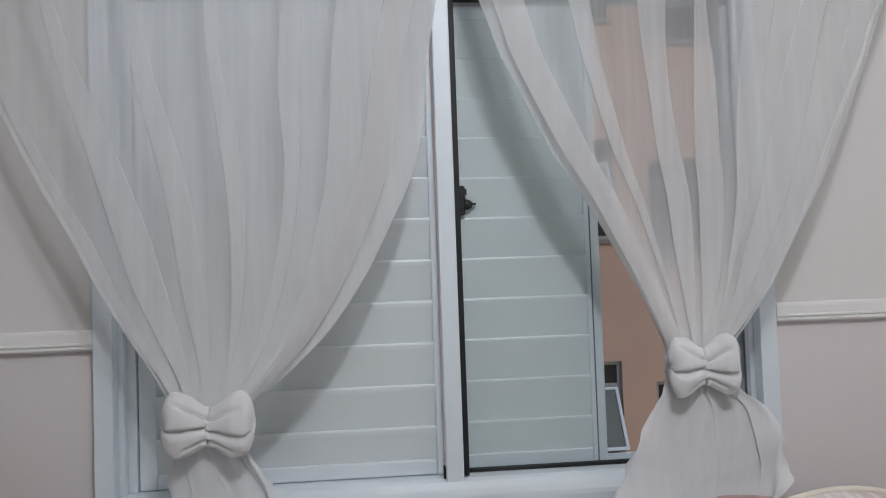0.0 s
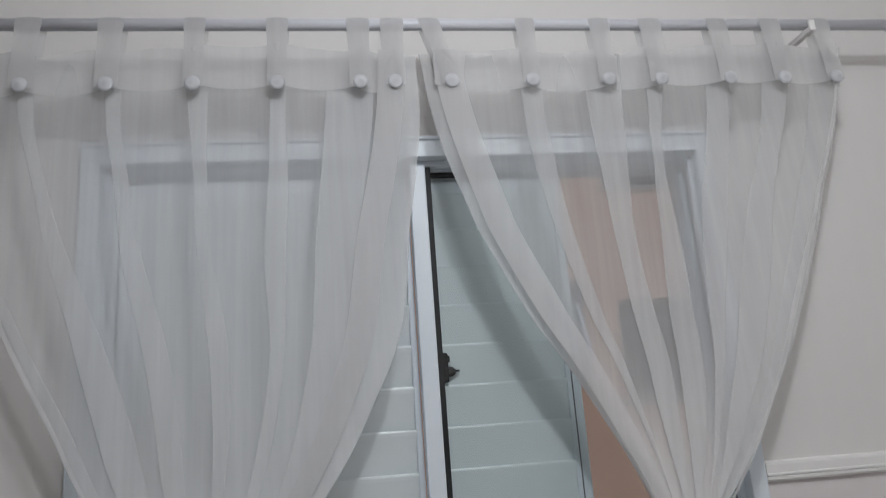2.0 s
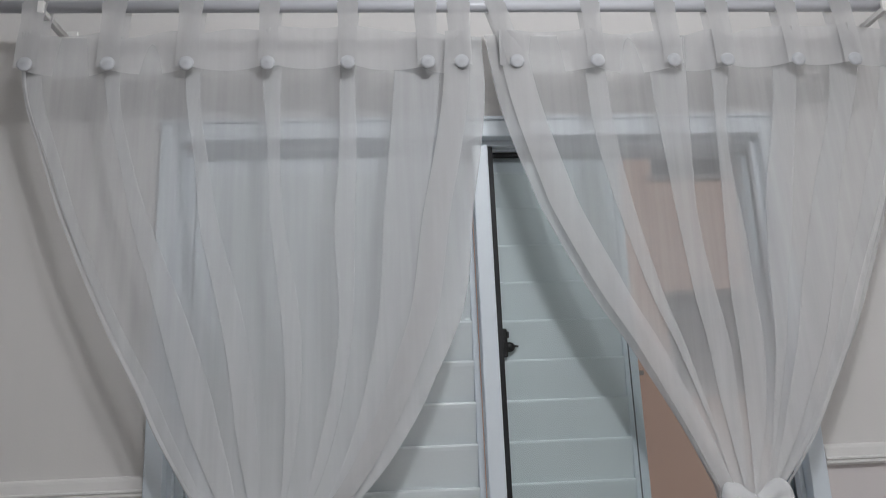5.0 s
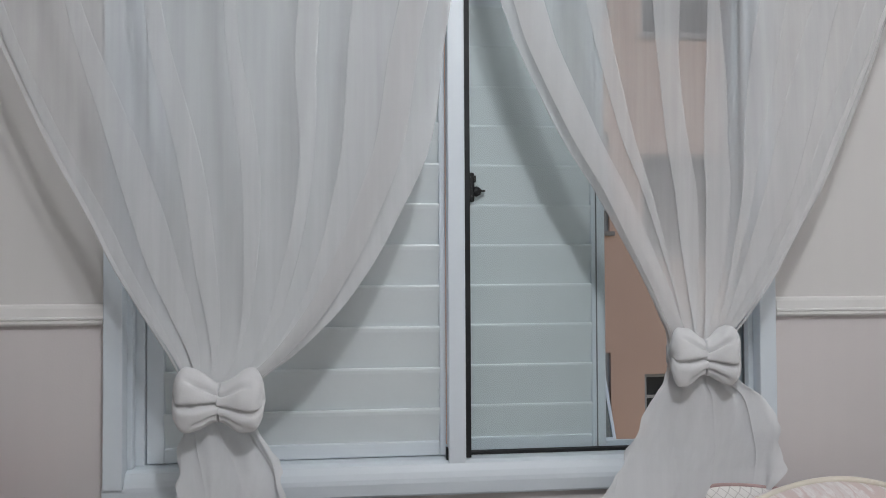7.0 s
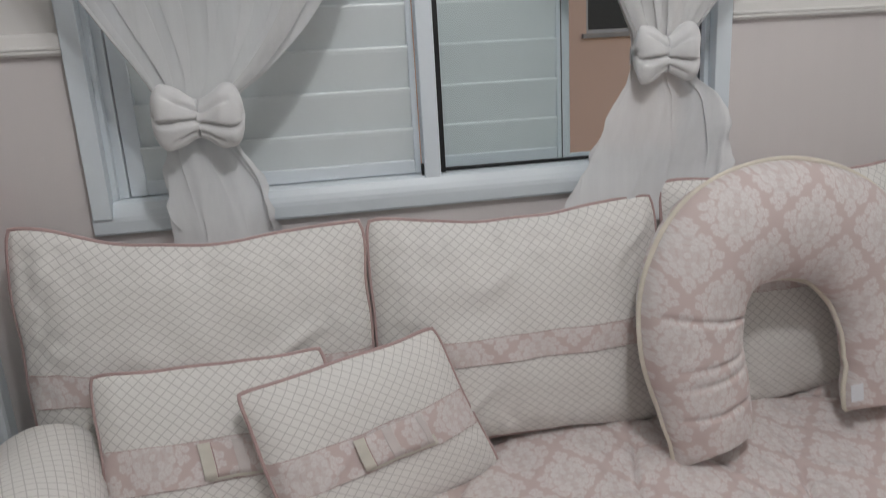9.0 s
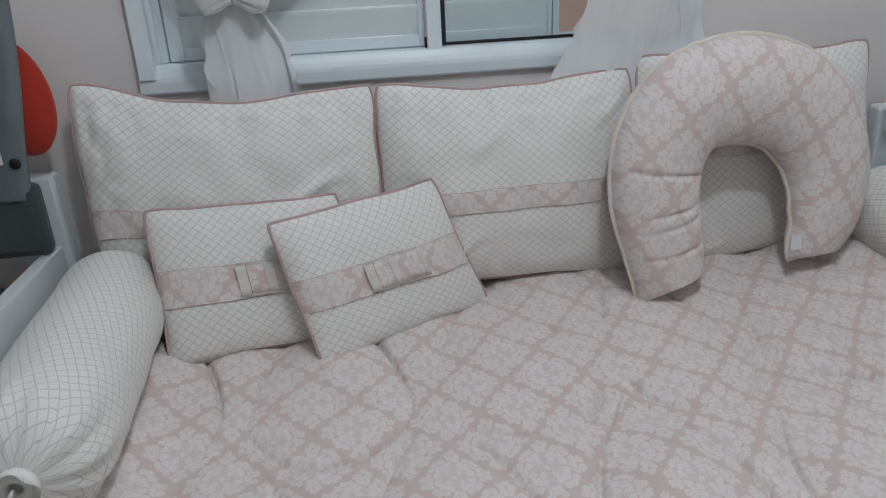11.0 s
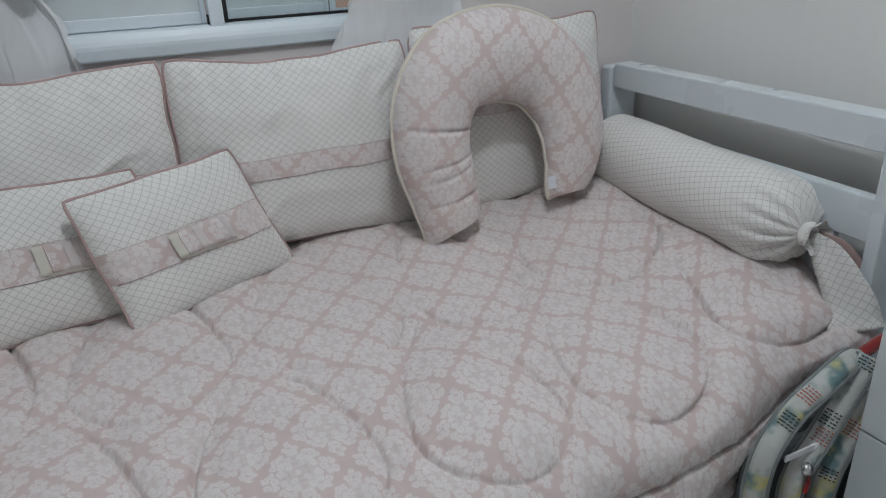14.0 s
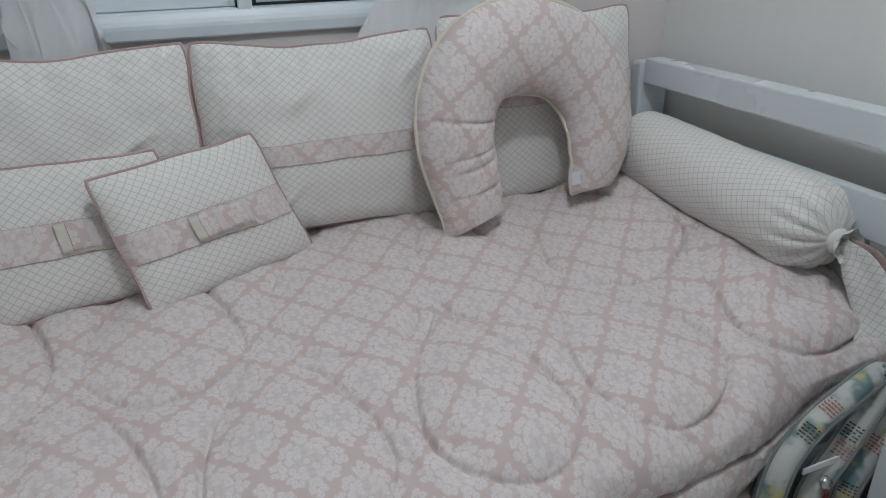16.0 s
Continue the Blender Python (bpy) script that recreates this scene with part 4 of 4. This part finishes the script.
soft_pillow(p, quad((0.535, -0.130, 0.528), (1.215, -0.130, 0.528), (1.172, -0.075, 1.112), (0.505, -0.078, 1.112)), 0.130, BAND3_HIGH, PIPE_PINK, (0.010, 0.020), seed=3)

BAND_S = [(0.0, 0.37, "lower_panel", LATTICE), (0.37, 0.60, "floral_band", DAMASK), (0.60, 1.0, "upper_panel", LATTICE)]


def strap(root, nrm, place, w, h, u0, u1, v0, v1):
    """Raised pink strap with cream loops across the band."""
    def strip(name, a, b, c, d, mat, lift, label=""):
        n = 16
        verts, uvs = [], []
        for k in range(n):
            for v in np.linspace(c, d, 6):
                u = a + (b - a) * k / (n - 1)
                verts.append(place(u, v, 1) + nrm * (0.005 + lift))
                uvs.append((u * w, v * h))
        ob = mesh_object(name, verts, grid_faces(n, 6), mat, root, label, uvs=uvs)
        s = ob.modifiers.new("thick", "SOLIDIFY")
        s.thickness, s.offset = 0.0016, 0
    strip("under_strap", u0 + 0.01, u1 + 0.012, v0 - 0.016, v0 + 0.05, CREAM, 0.0004, "cream under-strap")
    strip("strap", u0, u1, v0, v1, DAMASK, 0.0016, "pink floral strap")
    strip("loop", u0 - 0.004, u0 + 0.046, v0 - 0.004, v1 + 0.004, CREAM, 0.0034, "cream ribbon loop")
    strip("slit", u0 + 0.047, u0 + 0.052, v0, v1, PIPE_PINK, 0.0020, "dusky slit beside the loop")
    strip("tape", u0 + 0.135, u0 + 0.180, v0, v1, TAPE, 0.0028, "pale tape")
    strip("tape", u1 - 0.030, u1 - 0.004, v0, v1, TAPE, 0.0028, "pale tape")


c = thing("cushion", "small latticed cushion with pink strapped band, leaning behind another", "cushion", "two small cushions")
res = soft_pillow(c, quad((-0.690, -0.345, 0.520), (-0.200, -0.300, 0.520), (-0.272, -0.200, 0.855), (-0.715, -0.210, 0.858)), 0.085, BAND_S, PIPE_PINK, (0.006, 0.008), 56, 48, 4, 0.003)
strap(c, *res, 0.40, 0.80, 0.395, 0.585)
c = thing("cushion", "small latticed cushion with pink strapped band, tilted in front", "cushion", "two small cushions")
res = soft_pillow(c, quad((-0.347, -0.420, 0.515), (0.092, -0.190, 0.515), (-0.045, -0.200, 0.872), (-0.437, -0.330, 0.838)), 0.085, BAND_S, PIPE_PINK, (0.006, 0.008), 56, 48, 5, 0.003)
strap(c, *res, 0.36, 0.69, 0.395, 0.585)


def horseshoe():
    """Nursing pillow standing on its two ends, leaning on the pillow behind."""
    root = thing("nursing_pillow", "pink damask horseshoe pillow with cream piping, stood on its ends", "nursing pillow")
    rows = spline([(0.524, 0.572, 0.082), (0.520, 0.612, 0.092), (0.506, 0.69, 0.100), (0.487, 0.80, 0.109), (0.503, 0.915, 0.116), (0.575, 1.005, 0.124), (0.705, 1.032, 0.128), (0.835, 0.995, 0.122), (0.915, 0.905, 0.114), (0.945, 0.800, 0.104), (0.935, 0.700, 0.088), (0.912, 0.640, 0.070), (0.905, 0.612, 0.056)], 24)
    n, sides = len(rows), 52
    verts, outer, inner = [], [], []
    run = 0.0
    for i, (x, z, r) in enumerate(rows):
        a, b = rows[max(i - 1, 0)], rows[min(i + 1, n - 1)]
        t = Vector((b[0] - a[0], 0, b[1] - a[1])).normalized()
        side = Vector((t.z, 0, -t.x))
        if i:
            run += math.hypot(x - rows[i - 1][0], z - rows[i - 1][1])
        yc = -0.318 + 0.16 * (z - 0.55)
        end = min(i, n - 1 - i) / 13
        cap = 1.0 if end >= 1 else 0.10 + 0.90 * math.sqrt(1 - (1 - end) ** 2)
        slant = 0.55 * max(0.0, 1 - end / 1.6) ** 1.5
        fold = 0.0
        if x < 0.60:
            for zf, dp in ((0.865, 0.016), (0.775, 0.013), (0.742, 0.010), (0.672, 0.012)):
                fold += dp * math.exp(-((z - zf + 0.012 * noise.noise((x * 9, zf * 7, 1))) / 0.0055) ** 2)
        for k in range(sides):
            th = 2 * math.pi * k / sides
            front = max(0.0, math.sin(th))
            wr = 1 + 0.035 * noise.noise((run * 7, th * 1.5, 3)) + 0.007 * noise.noise((run * 16, th * 3, 8))
            rr = r * wr
            q = Vector((x, yc, z)) + side * (-math.cos(th)) * rr + Vector((0, -1, 0)) * (math.sin(th) * abs(math.sin(th)) ** -0.15 if math.sin(th) else 0) * rr * 0.74 * cap
            q += Vector((0, 1, 0)) * fold * front * max(0.0, 0.55 - 0.45 * math.cos(th) + 0.7 * noise.noise((th * 1.6, z * 30, 2)))
            q += Vector((0, -1, 0)) * front * 0.002 * noise.noise((run * 34, th * 5, 5))
            q.z += slant * (q.x - x) * 0.9
            verts.append(P(*q))
        outer.append(P(*(Vector((x, yc, z)) - side * r * 1.012 - Vector((0, 0, slant * side.x * r * 0.9)))))
        inner.append(P(*(Vector((x, yc, z)) + side * r * 1.012 + Vector((0, 0, slant * side.x * r * 0.9)))))
    # the print lies flat over the face, a little askew
    uvs = [(0.98 * v.x - 0.18 * v.z, 0.18 * v.x + 0.98 * v.z) for v in verts]
    faces = grid_faces(n, sides, False, True) + [tuple(range(sides)), tuple((n - 1) * sides + k for k in range(sides))[::-1]]
    mesh_object("body", verts, [f[::-1] for f in faces], DAMASK, root, uvs=uvs)
    tube("piping", outer + inner[::-1], 0.0052, PIPE_CREAM, root, "cream piping", closed=True)
    tag = [P(0.838, -0.365, 0.690), P(0.812, -0.362, 0.687), P(0.814, -0.366, 0.650), P(0.840, -0.369, 0.653)]
    bm = bmesh.new()
    f = bm.faces.new([bm.verts.new(v) for v in tag])
    ext = bmesh.ops.extrude_face_region(bm, geom=[f])
    bmesh.ops.translate(bm, vec=(0, 0.0015, 0), verts=[v for v in ext["geom"] if isinstance(v, bmesh.types.BMVert)])
    part("sewn_label", bm, LABEL_WHITE, root, "small white sewn label")


horseshoe()


def bolster(a, b, radius, label, tail, seed):
    """Round bolster, gathered and tied at its near end, with a hanging tie."""
    root = thing("bolster", label, "bolster", "two bolsters at the bed ends")
    ax = (b - a).normalized()
    s1 = Vector((0, 0, 1)).cross(ax).normalized()
    s2 = ax.cross(s1)
    length = (b - a).length
    n, sides = 80, 72
    verts, uvs = [], []
    for i in range(n):
        t = 1 - (1 - i / (n - 1)) ** 1.5
        far = min(t / 0.05, 1)
        near = max(0.0, (t - 0.80) / 0.20)
        r = radius * (0.30 + 0.70 * math.sqrt(1 - (1 - far) ** 2))
        if near > 0:
            r = radius * (0.14 + 0.86 * math.sqrt(max(0.0, 1 - near ** 3.3)))
        for k in range(sides):
            th = 2 * math.pi * k / sides
            gather = near ** 1.5 * 0.10 * math.sin(13 * th + 2 * math.sin(th * 2 + seed)) + near ** 2 * 0.07 * math.sin(29 * th + seed)
            rr = r * (1 + gather + 0.035 * noise.noise((t * 6, math.cos(th) * 1.2, math.sin(th) * 1.2 + seed)) + 0.018 * noise.noise((t * 22, th * 2.4, seed)))
            flat_b = -0.9 if math.sin(th) < -0.9 else math.sin(th)
            verts.append(a + ax * (t * length) + s1 * math.cos(th) * rr + s2 * flat_b * rr)
            uvs.append((t * length * 1.0, th * radius))
    uvs2 = []
    for i in range(n):
        for k in range(sides):
            u, v = uvs[i * sides + k]
            uvs2.append((0.94 * u + 0.34 * v, 0.94 * v - 0.34 * u))
    faces = grid_faces(n, sides, False, True) + [tuple(range(sides)), tuple((n - 1) * sides + k for k in range(sides))[::-1]]
    mesh_object("cover", verts, faces, LATTICE, root, uvs=uvs2)
    tube("drawn_knot", [b + ax * 0.006 + (s1 * math.cos(w) + s2 * math.sin(w)) * radius * 0.17 for w in np.linspace(0, 2 * math.pi, 20, endpoint=False)], 0.010, LATTICE, root, "tied cord of the same cloth", closed=True)
    rf = []
    for i in range(6):
        for k in range(36):
            th = 2 * math.pi * k / 36
            q = radius * (0.15 + 0.20 * i / 5 + 0.035 * i / 5 * math.sin(6 * th))
            rf.append(b + ax * (0.004 + 0.028 * i / 5) + s1 * math.cos(th) * q + s2 * math.sin(th) * q)
    mesh_object("frill", rf, grid_faces(6, 36, False, True), LATTICE, root, "", uvs=[(v.x, v.z) for v in rf])
    for path, half, mat in tail:
        rows = spline([(*q, hw) for q, hw in zip(path, half)], 8)
        tv, tu = [], []
        run = 0
        for i, (x, y, z, hw) in enumerate(rows):
            q0, q1 = rows[max(i - 1, 0)][:3], rows[min(i + 1, len(rows) - 1)][:3]
            d = Vector(q1) - Vector(q0)
            run += d.length / 2
            side = d.cross(Vector((0.35, 0.75, 0.55))).normalized()
            for e in (-1, -0.5, 0, 0.5, 1):
                tv.append(Vector((x, y, z)) + side * e * hw + Vector((-0.3, -0.6, 0.5)) * (0.006 * math.cos(e * 4 + i * 0.2)))
                tu.append((e * hw, run))
        ob = mesh_object("tie", tv, grid_faces(len(rows), 5), mat, root, "hanging tie of the same cloth", uvs=tu)
        s = ob.modifiers.new("thick", "SOLIDIFY")
        s.thickness = 0.003
    return root


KN = Vector((0.998, -0.822, 0.660))
bolster(Vector((1.012, -0.150, 0.690)), KN, 0.101, "cream latticed bolster tied with a wide tie, along the bed end",
        [([KN + Vector((0.0, -0.015, 0.0)), KN + Vector((0.006, -0.055, -0.035)), KN + Vector((0.020, -0.11, -0.12)), Vector((1.014, -0.962, 0.490))], (0.014, 0.030, 0.046, 0.056), LATTICE),
         ([KN + Vector((0.015, -0.010, 0.0)), KN + Vector((0.045, -0.045, -0.03)), KN + Vector((0.075, -0.085, -0.10)), Vector((1.072, -0.945, 0.48))], (0.010, 0.020, 0.024, 0.028), PINK)], 1)
KL = Vector((-0.675, -0.748, 0.655))
bolster(Vector((-0.700, -0.150, 0.660)), KL, 0.104, "cream latticed bolster with a gathered end, along the low bed end",
        [([KL + Vector((0.0, -0.015, 0.0)), KL + Vector((-0.005, -0.06, -0.035)), KL + Vector((-0.01, -0.14, -0.105)), Vector((-0.69, -0.93, 0.50))], (0.014, 0.030, 0.046, 0.056), LATTICE)], 2)

# ---- chest of drawers ----
chest = thing("chest_of_drawers", "white laminate chest of drawers beside the bed end", "chest of drawers")
CXF, CY1, CY0 = 0.774, -1.148, -2.05
boxes("body", [(CXF + 0.020, 1.180, CY0, CY1, 0.0, 0.862)], LAMINATE, chest, "", 0.003)
boxes("top", [(CXF + 0.002, 1.182, CY0 - 0.006, CY1 + 0.004, 0.8625, 0.885)], LAMINATE, chest, "", 0.003)
for z0, z1 in ((0.068, 0.264), (0.268, 0.4655), (0.4695, 0.6655), (0.6695, 0.860)):
    d = boxes("drawer_front", [(CXF, CXF + 0.0195, CY0 + 0.002, CY1 - 0.001, z0, z1)], LAMINATE, chest, "", 0.0015)
    boxes("handle", [(CXF - 0.022, CXF - 0.0002, -1.66, -1.54, (z0 + z1) / 2 - 0.006, (z0 + z1) / 2 + 0.006)], LACQUER, d, "", 0.004)


def changing_pad():
    root = thing("changing_pad", "pink padded changing mat lying on the chest of drawers", "changing mat")
    bm = box_bm([(0.800, 1.170, -1.95, -1.166, 0.8853, 0.955)], 0)
    bmesh.ops.subdivide_edges(bm, edges=bm.edges[:], cuts=10, use_grid_fill=True)
    for v in bm.verts:
        v.co.z += 0.006 * noise.noise(v.co * 9) if v.co.z > 0.9 else 0
    bmesh.ops.bevel(bm, geom=[e for e in bm.edges if e.calc_face_angle(0) > 1.0], offset=0.028, segments=4, profile=0.5, affect="EDGES", clamp_overlap=True)
    part("cover", bm, PINK, root, smooth=True)


changing_pad()


# ---- padded carrier between bed and chest ----
def carrier():
    root = thing("baby_carrier", "folded padded carrier with watercolour print and warning text, beside the bed", "baby carrier")
    bars_k, bars_r = INK_BLACK, INK_RED

    def band(path, half, prints):
        rows = spline(path, 8)
        n, m = len(rows), 9
        front, back, edge_a, edge_b = [], [], [], []
        frames = []
        for i, q in enumerate(rows):
            d = Vector(rows[min(i + 1, n - 1)]) - Vector(rows[max(i - 1, 0)])
            d.normalize()
            nrm = Vector((-0.62, -0.44, 0.65))
            nrm = (nrm - d * nrm.dot(d)).normalized()
            side = d.cross(nrm)
            frames.append((Vector(q), d, side, nrm))
            for k in range(m):
                e = 2 * k / (m - 1) - 1
                front.append(Vector(q) + side * e * half + nrm * 0.013 * (1 - e ** 4) * (1 + 0.3 * noise.noise((i * 0.3, e, half * 50))))
                back.append(Vector(q) + side * e * half - nrm * 0.010 * (1 - e ** 4))
            edge_a.append(Vector(q) - side * half)
            edge_b.append(Vector(q) + side * half)
        piece = mesh_object("padded_strap", front + back, grid_faces(n, m) + [f[::-1] for f in grid_faces(n, m, base=n * m)], PRINT, root)
        tube("edging", edge_a, 0.0042, GREY_EDGE, piece, sides=6)
        tube("edging", edge_b, 0.0042, GREY_EDGE, piece, sides=6)
        for at, lines, long, ink, e0 in prints:
            bm = bmesh.new()
            c, d, side, nrm = frames[int(at * (n - 1))]
            for k in range(lines):
                for seg in range(4):
                    w = long * random.uniform(0.12, 0.24)
                    o = c + d * (k - lines / 2) * 0.0062 + side * (e0 * half - long / 2 + long * seg / 4 + w / 2)
                    e = (o - c).dot(side) / half
                    o += nrm * (0.0135 * (1 - min(abs(e), 1) ** 4) + 0.0022)
                    vs = [bm.verts.new(o + side * a * w / 2 + d * b * 0.0012) for a, b in ((-1, -1), (1, -1), (1, 1), (-1, 1))]
                    bm.faces.new(vs)
            tagged(part("print_block", bm, ink, piece, "block of tiny print"), kind="stuff")

    band([(0.872, -1.062, 0.528), (0.838, -1.074, 0.544), (0.800, -1.084, 0.547), (0.741, -1.090, 0.528), (0.678, -1.092, 0.494), (0.629, -1.096, 0.443), (0.611, -1.098, 0.370), (0.614, -1.100, 0.300), (0.620, -1.102, 0.03)], 0.0185,
         [(0.54, 5, 0.028, bars_k, -0.1), (0.45, 5, 0.028, bars_r, 0.1)])
    band([(0.850, -1.094, 0.552), (0.829, -1.097, 0.533), (0.781, -1.100, 0.472), (0.748, -1.102, 0.429), (0.704, -1.104, 0.369), (0.692, -1.106, 0.300), (0.700, -1.108, 0.03)], 0.0185,
         [(0.14, 4, 0.028, bars_k, 0.0), (0.40, 5, 0.028, bars_k, 0.1), (0.52, 5, 0.028, bars_r, -0.1)])
    band([(0.880, -1.104, 0.468), (0.824, -1.110, 0.416), (0.785, -1.113, 0.370), (0.767, -1.116, 0.324), (0.762, -1.118, 0.270), (0.768, -1.118, 0.03)], 0.0185,
         [(0.20, 5, 0.028, bars_r, 0.1), (0.52, 4, 0.028, bars_k, 0.0)])
    tube("webbing_loop", spline([(0.835, -1.080, 0.545), (0.865, -1.066, 0.520), (0.900, -1.062, 0.512), (0.950, -1.064, 0.520)], 6), 0.0065, GREY_EDGE, root, "grey webbing loop", sides=8)
    boxes("seat_body", [(0.66, 1.060, -1.062, -1.012, 0.0, 0.36)], DARKGREY, root, "dark grey padded body", 0.02)
    boxes("webbing", [(0.655, 0.735, -1.1125, -1.109, 0.416, 0.429)], LABEL_WHITE, root, "white webbing", 0.0015)
    lathe("buckle", [(0, 0), (0.010, 0), (0.012, 0.004), (0.008, 0.010), (0, 0.012)], Matrix.Translation((0.700, -1.120, 0.392)) @ Matrix.Rotation(radians(60), 4, "X"), STEEL, root, "polished snap", sides=14)
    tube("zip_pull", [(0.702, -1.126, 0.384), (0.703, -1.128, 0.368), (0.700, -1.127, 0.346)], 0.004, DULL_RED, root, "red zip pull", sides=6)


carrier()
rb = tube("red_toy", spline([(0.868, -1.048, 0.514), (0.905, -1.048, 0.521), (0.950, -1.044, 0.528), (1.03, -1.038, 0.534)], 8), 0.011, DULL_RED)
tagged(rb, "rolled dull red cloth tucked beside the quilt", "cloth")


# ---- past the low bed end ----
def bouncer():
    root = thing("bouncer_seat", "grey baby bouncer seat with orange-red pad, over the low bed end", "bouncer seat")
    bm = bmesh.new()
    bmesh.ops.create_uvsphere(bm, u_segments=28, v_segments=18, radius=1.0, matrix=Matrix.Translation((-0.818, -0.105, 1.060)) @ Matrix.Rotation(radians(-6), 4, "Y") @ Matrix.Diagonal((0.066, 0.022, 0.112, 1)))
    part("seat_pad", bm, RED, root, "orange-red padded cloth", True)
    rows = spline([(-0.786, 1.300, 0.016), (-0.792, 1.210, 0.017), (-0.808, 1.100, 0.020), (-0.834, 0.985, 0.026), (-0.852, 0.910, 0.034), (-0.858, 0.870, 0.036)], 8)
    verts = []
    for x, z, hw in rows:
        for a in np.linspace(0, 2 * math.pi, 16, endpoint=False):
            verts.append((x + hw * math.cos(a), -0.138 + 0.012 * math.sin(a), z))
    n = len(rows)
    mesh_object("side_arm", verts, grid_faces(n, 16, False, True) + [tuple(range(16)), tuple((n - 1) * 16 + k for k in range(16))[::-1]], SHELL, root, "grey plastic arm")
    boxes("hanging_cover", [(-0.945, -0.812, -0.146, -0.100, 0.7515, 0.900)], DARKGREY, root, "dark grey cloth", 0.016)
    boxes("woven_label", [(-0.872, -0.852, -0.152, -0.1505, 0.945, 0.972)], LABEL_WHITE, root, "small white label", 0.0005)
    lathe("pivot_cap", [(0, 0), (0.011, 0), (0.010, 0.004), (0, 0.005)], Matrix.Translation((-0.832, -0.1495, 0.945)) @ Matrix.Rotation(radians(90), 4, "X"), RUBBER, root, "dark pivot cap", sides=14)


bouncer()


def dark_bag():
    root = thing("bag", "large black cloth bag on the floor past the bed end", "bag")
    bm = box_bm([(-1.35, -0.945, -0.70, -0.06, 0.0, 0.66)], 0)
    bmesh.ops.subdivide_edges(bm, edges=bm.edges[:], cuts=8, use_grid_fill=True)
    for v in bm.verts:
        v.co += Vector((noise.noise(v.co * 4), noise.noise(v.co * 4 + Vector((3, 1, 7))), 0)) * 0.018 - Vector((0.018, 0, 0))
        v.co.z = max(v.co.z, 0.0)
    part("body", bm, DARK, root, smooth=True)
    tube("handle", spline([(-1.20, -0.38, 0.655), (-1.19, -0.38, 0.72), (-1.12, -0.38, 0.74), (-1.05, -0.38, 0.72), (-1.04, -0.38, 0.655)], 6), 0.010, DARK, root)


dark_bag()
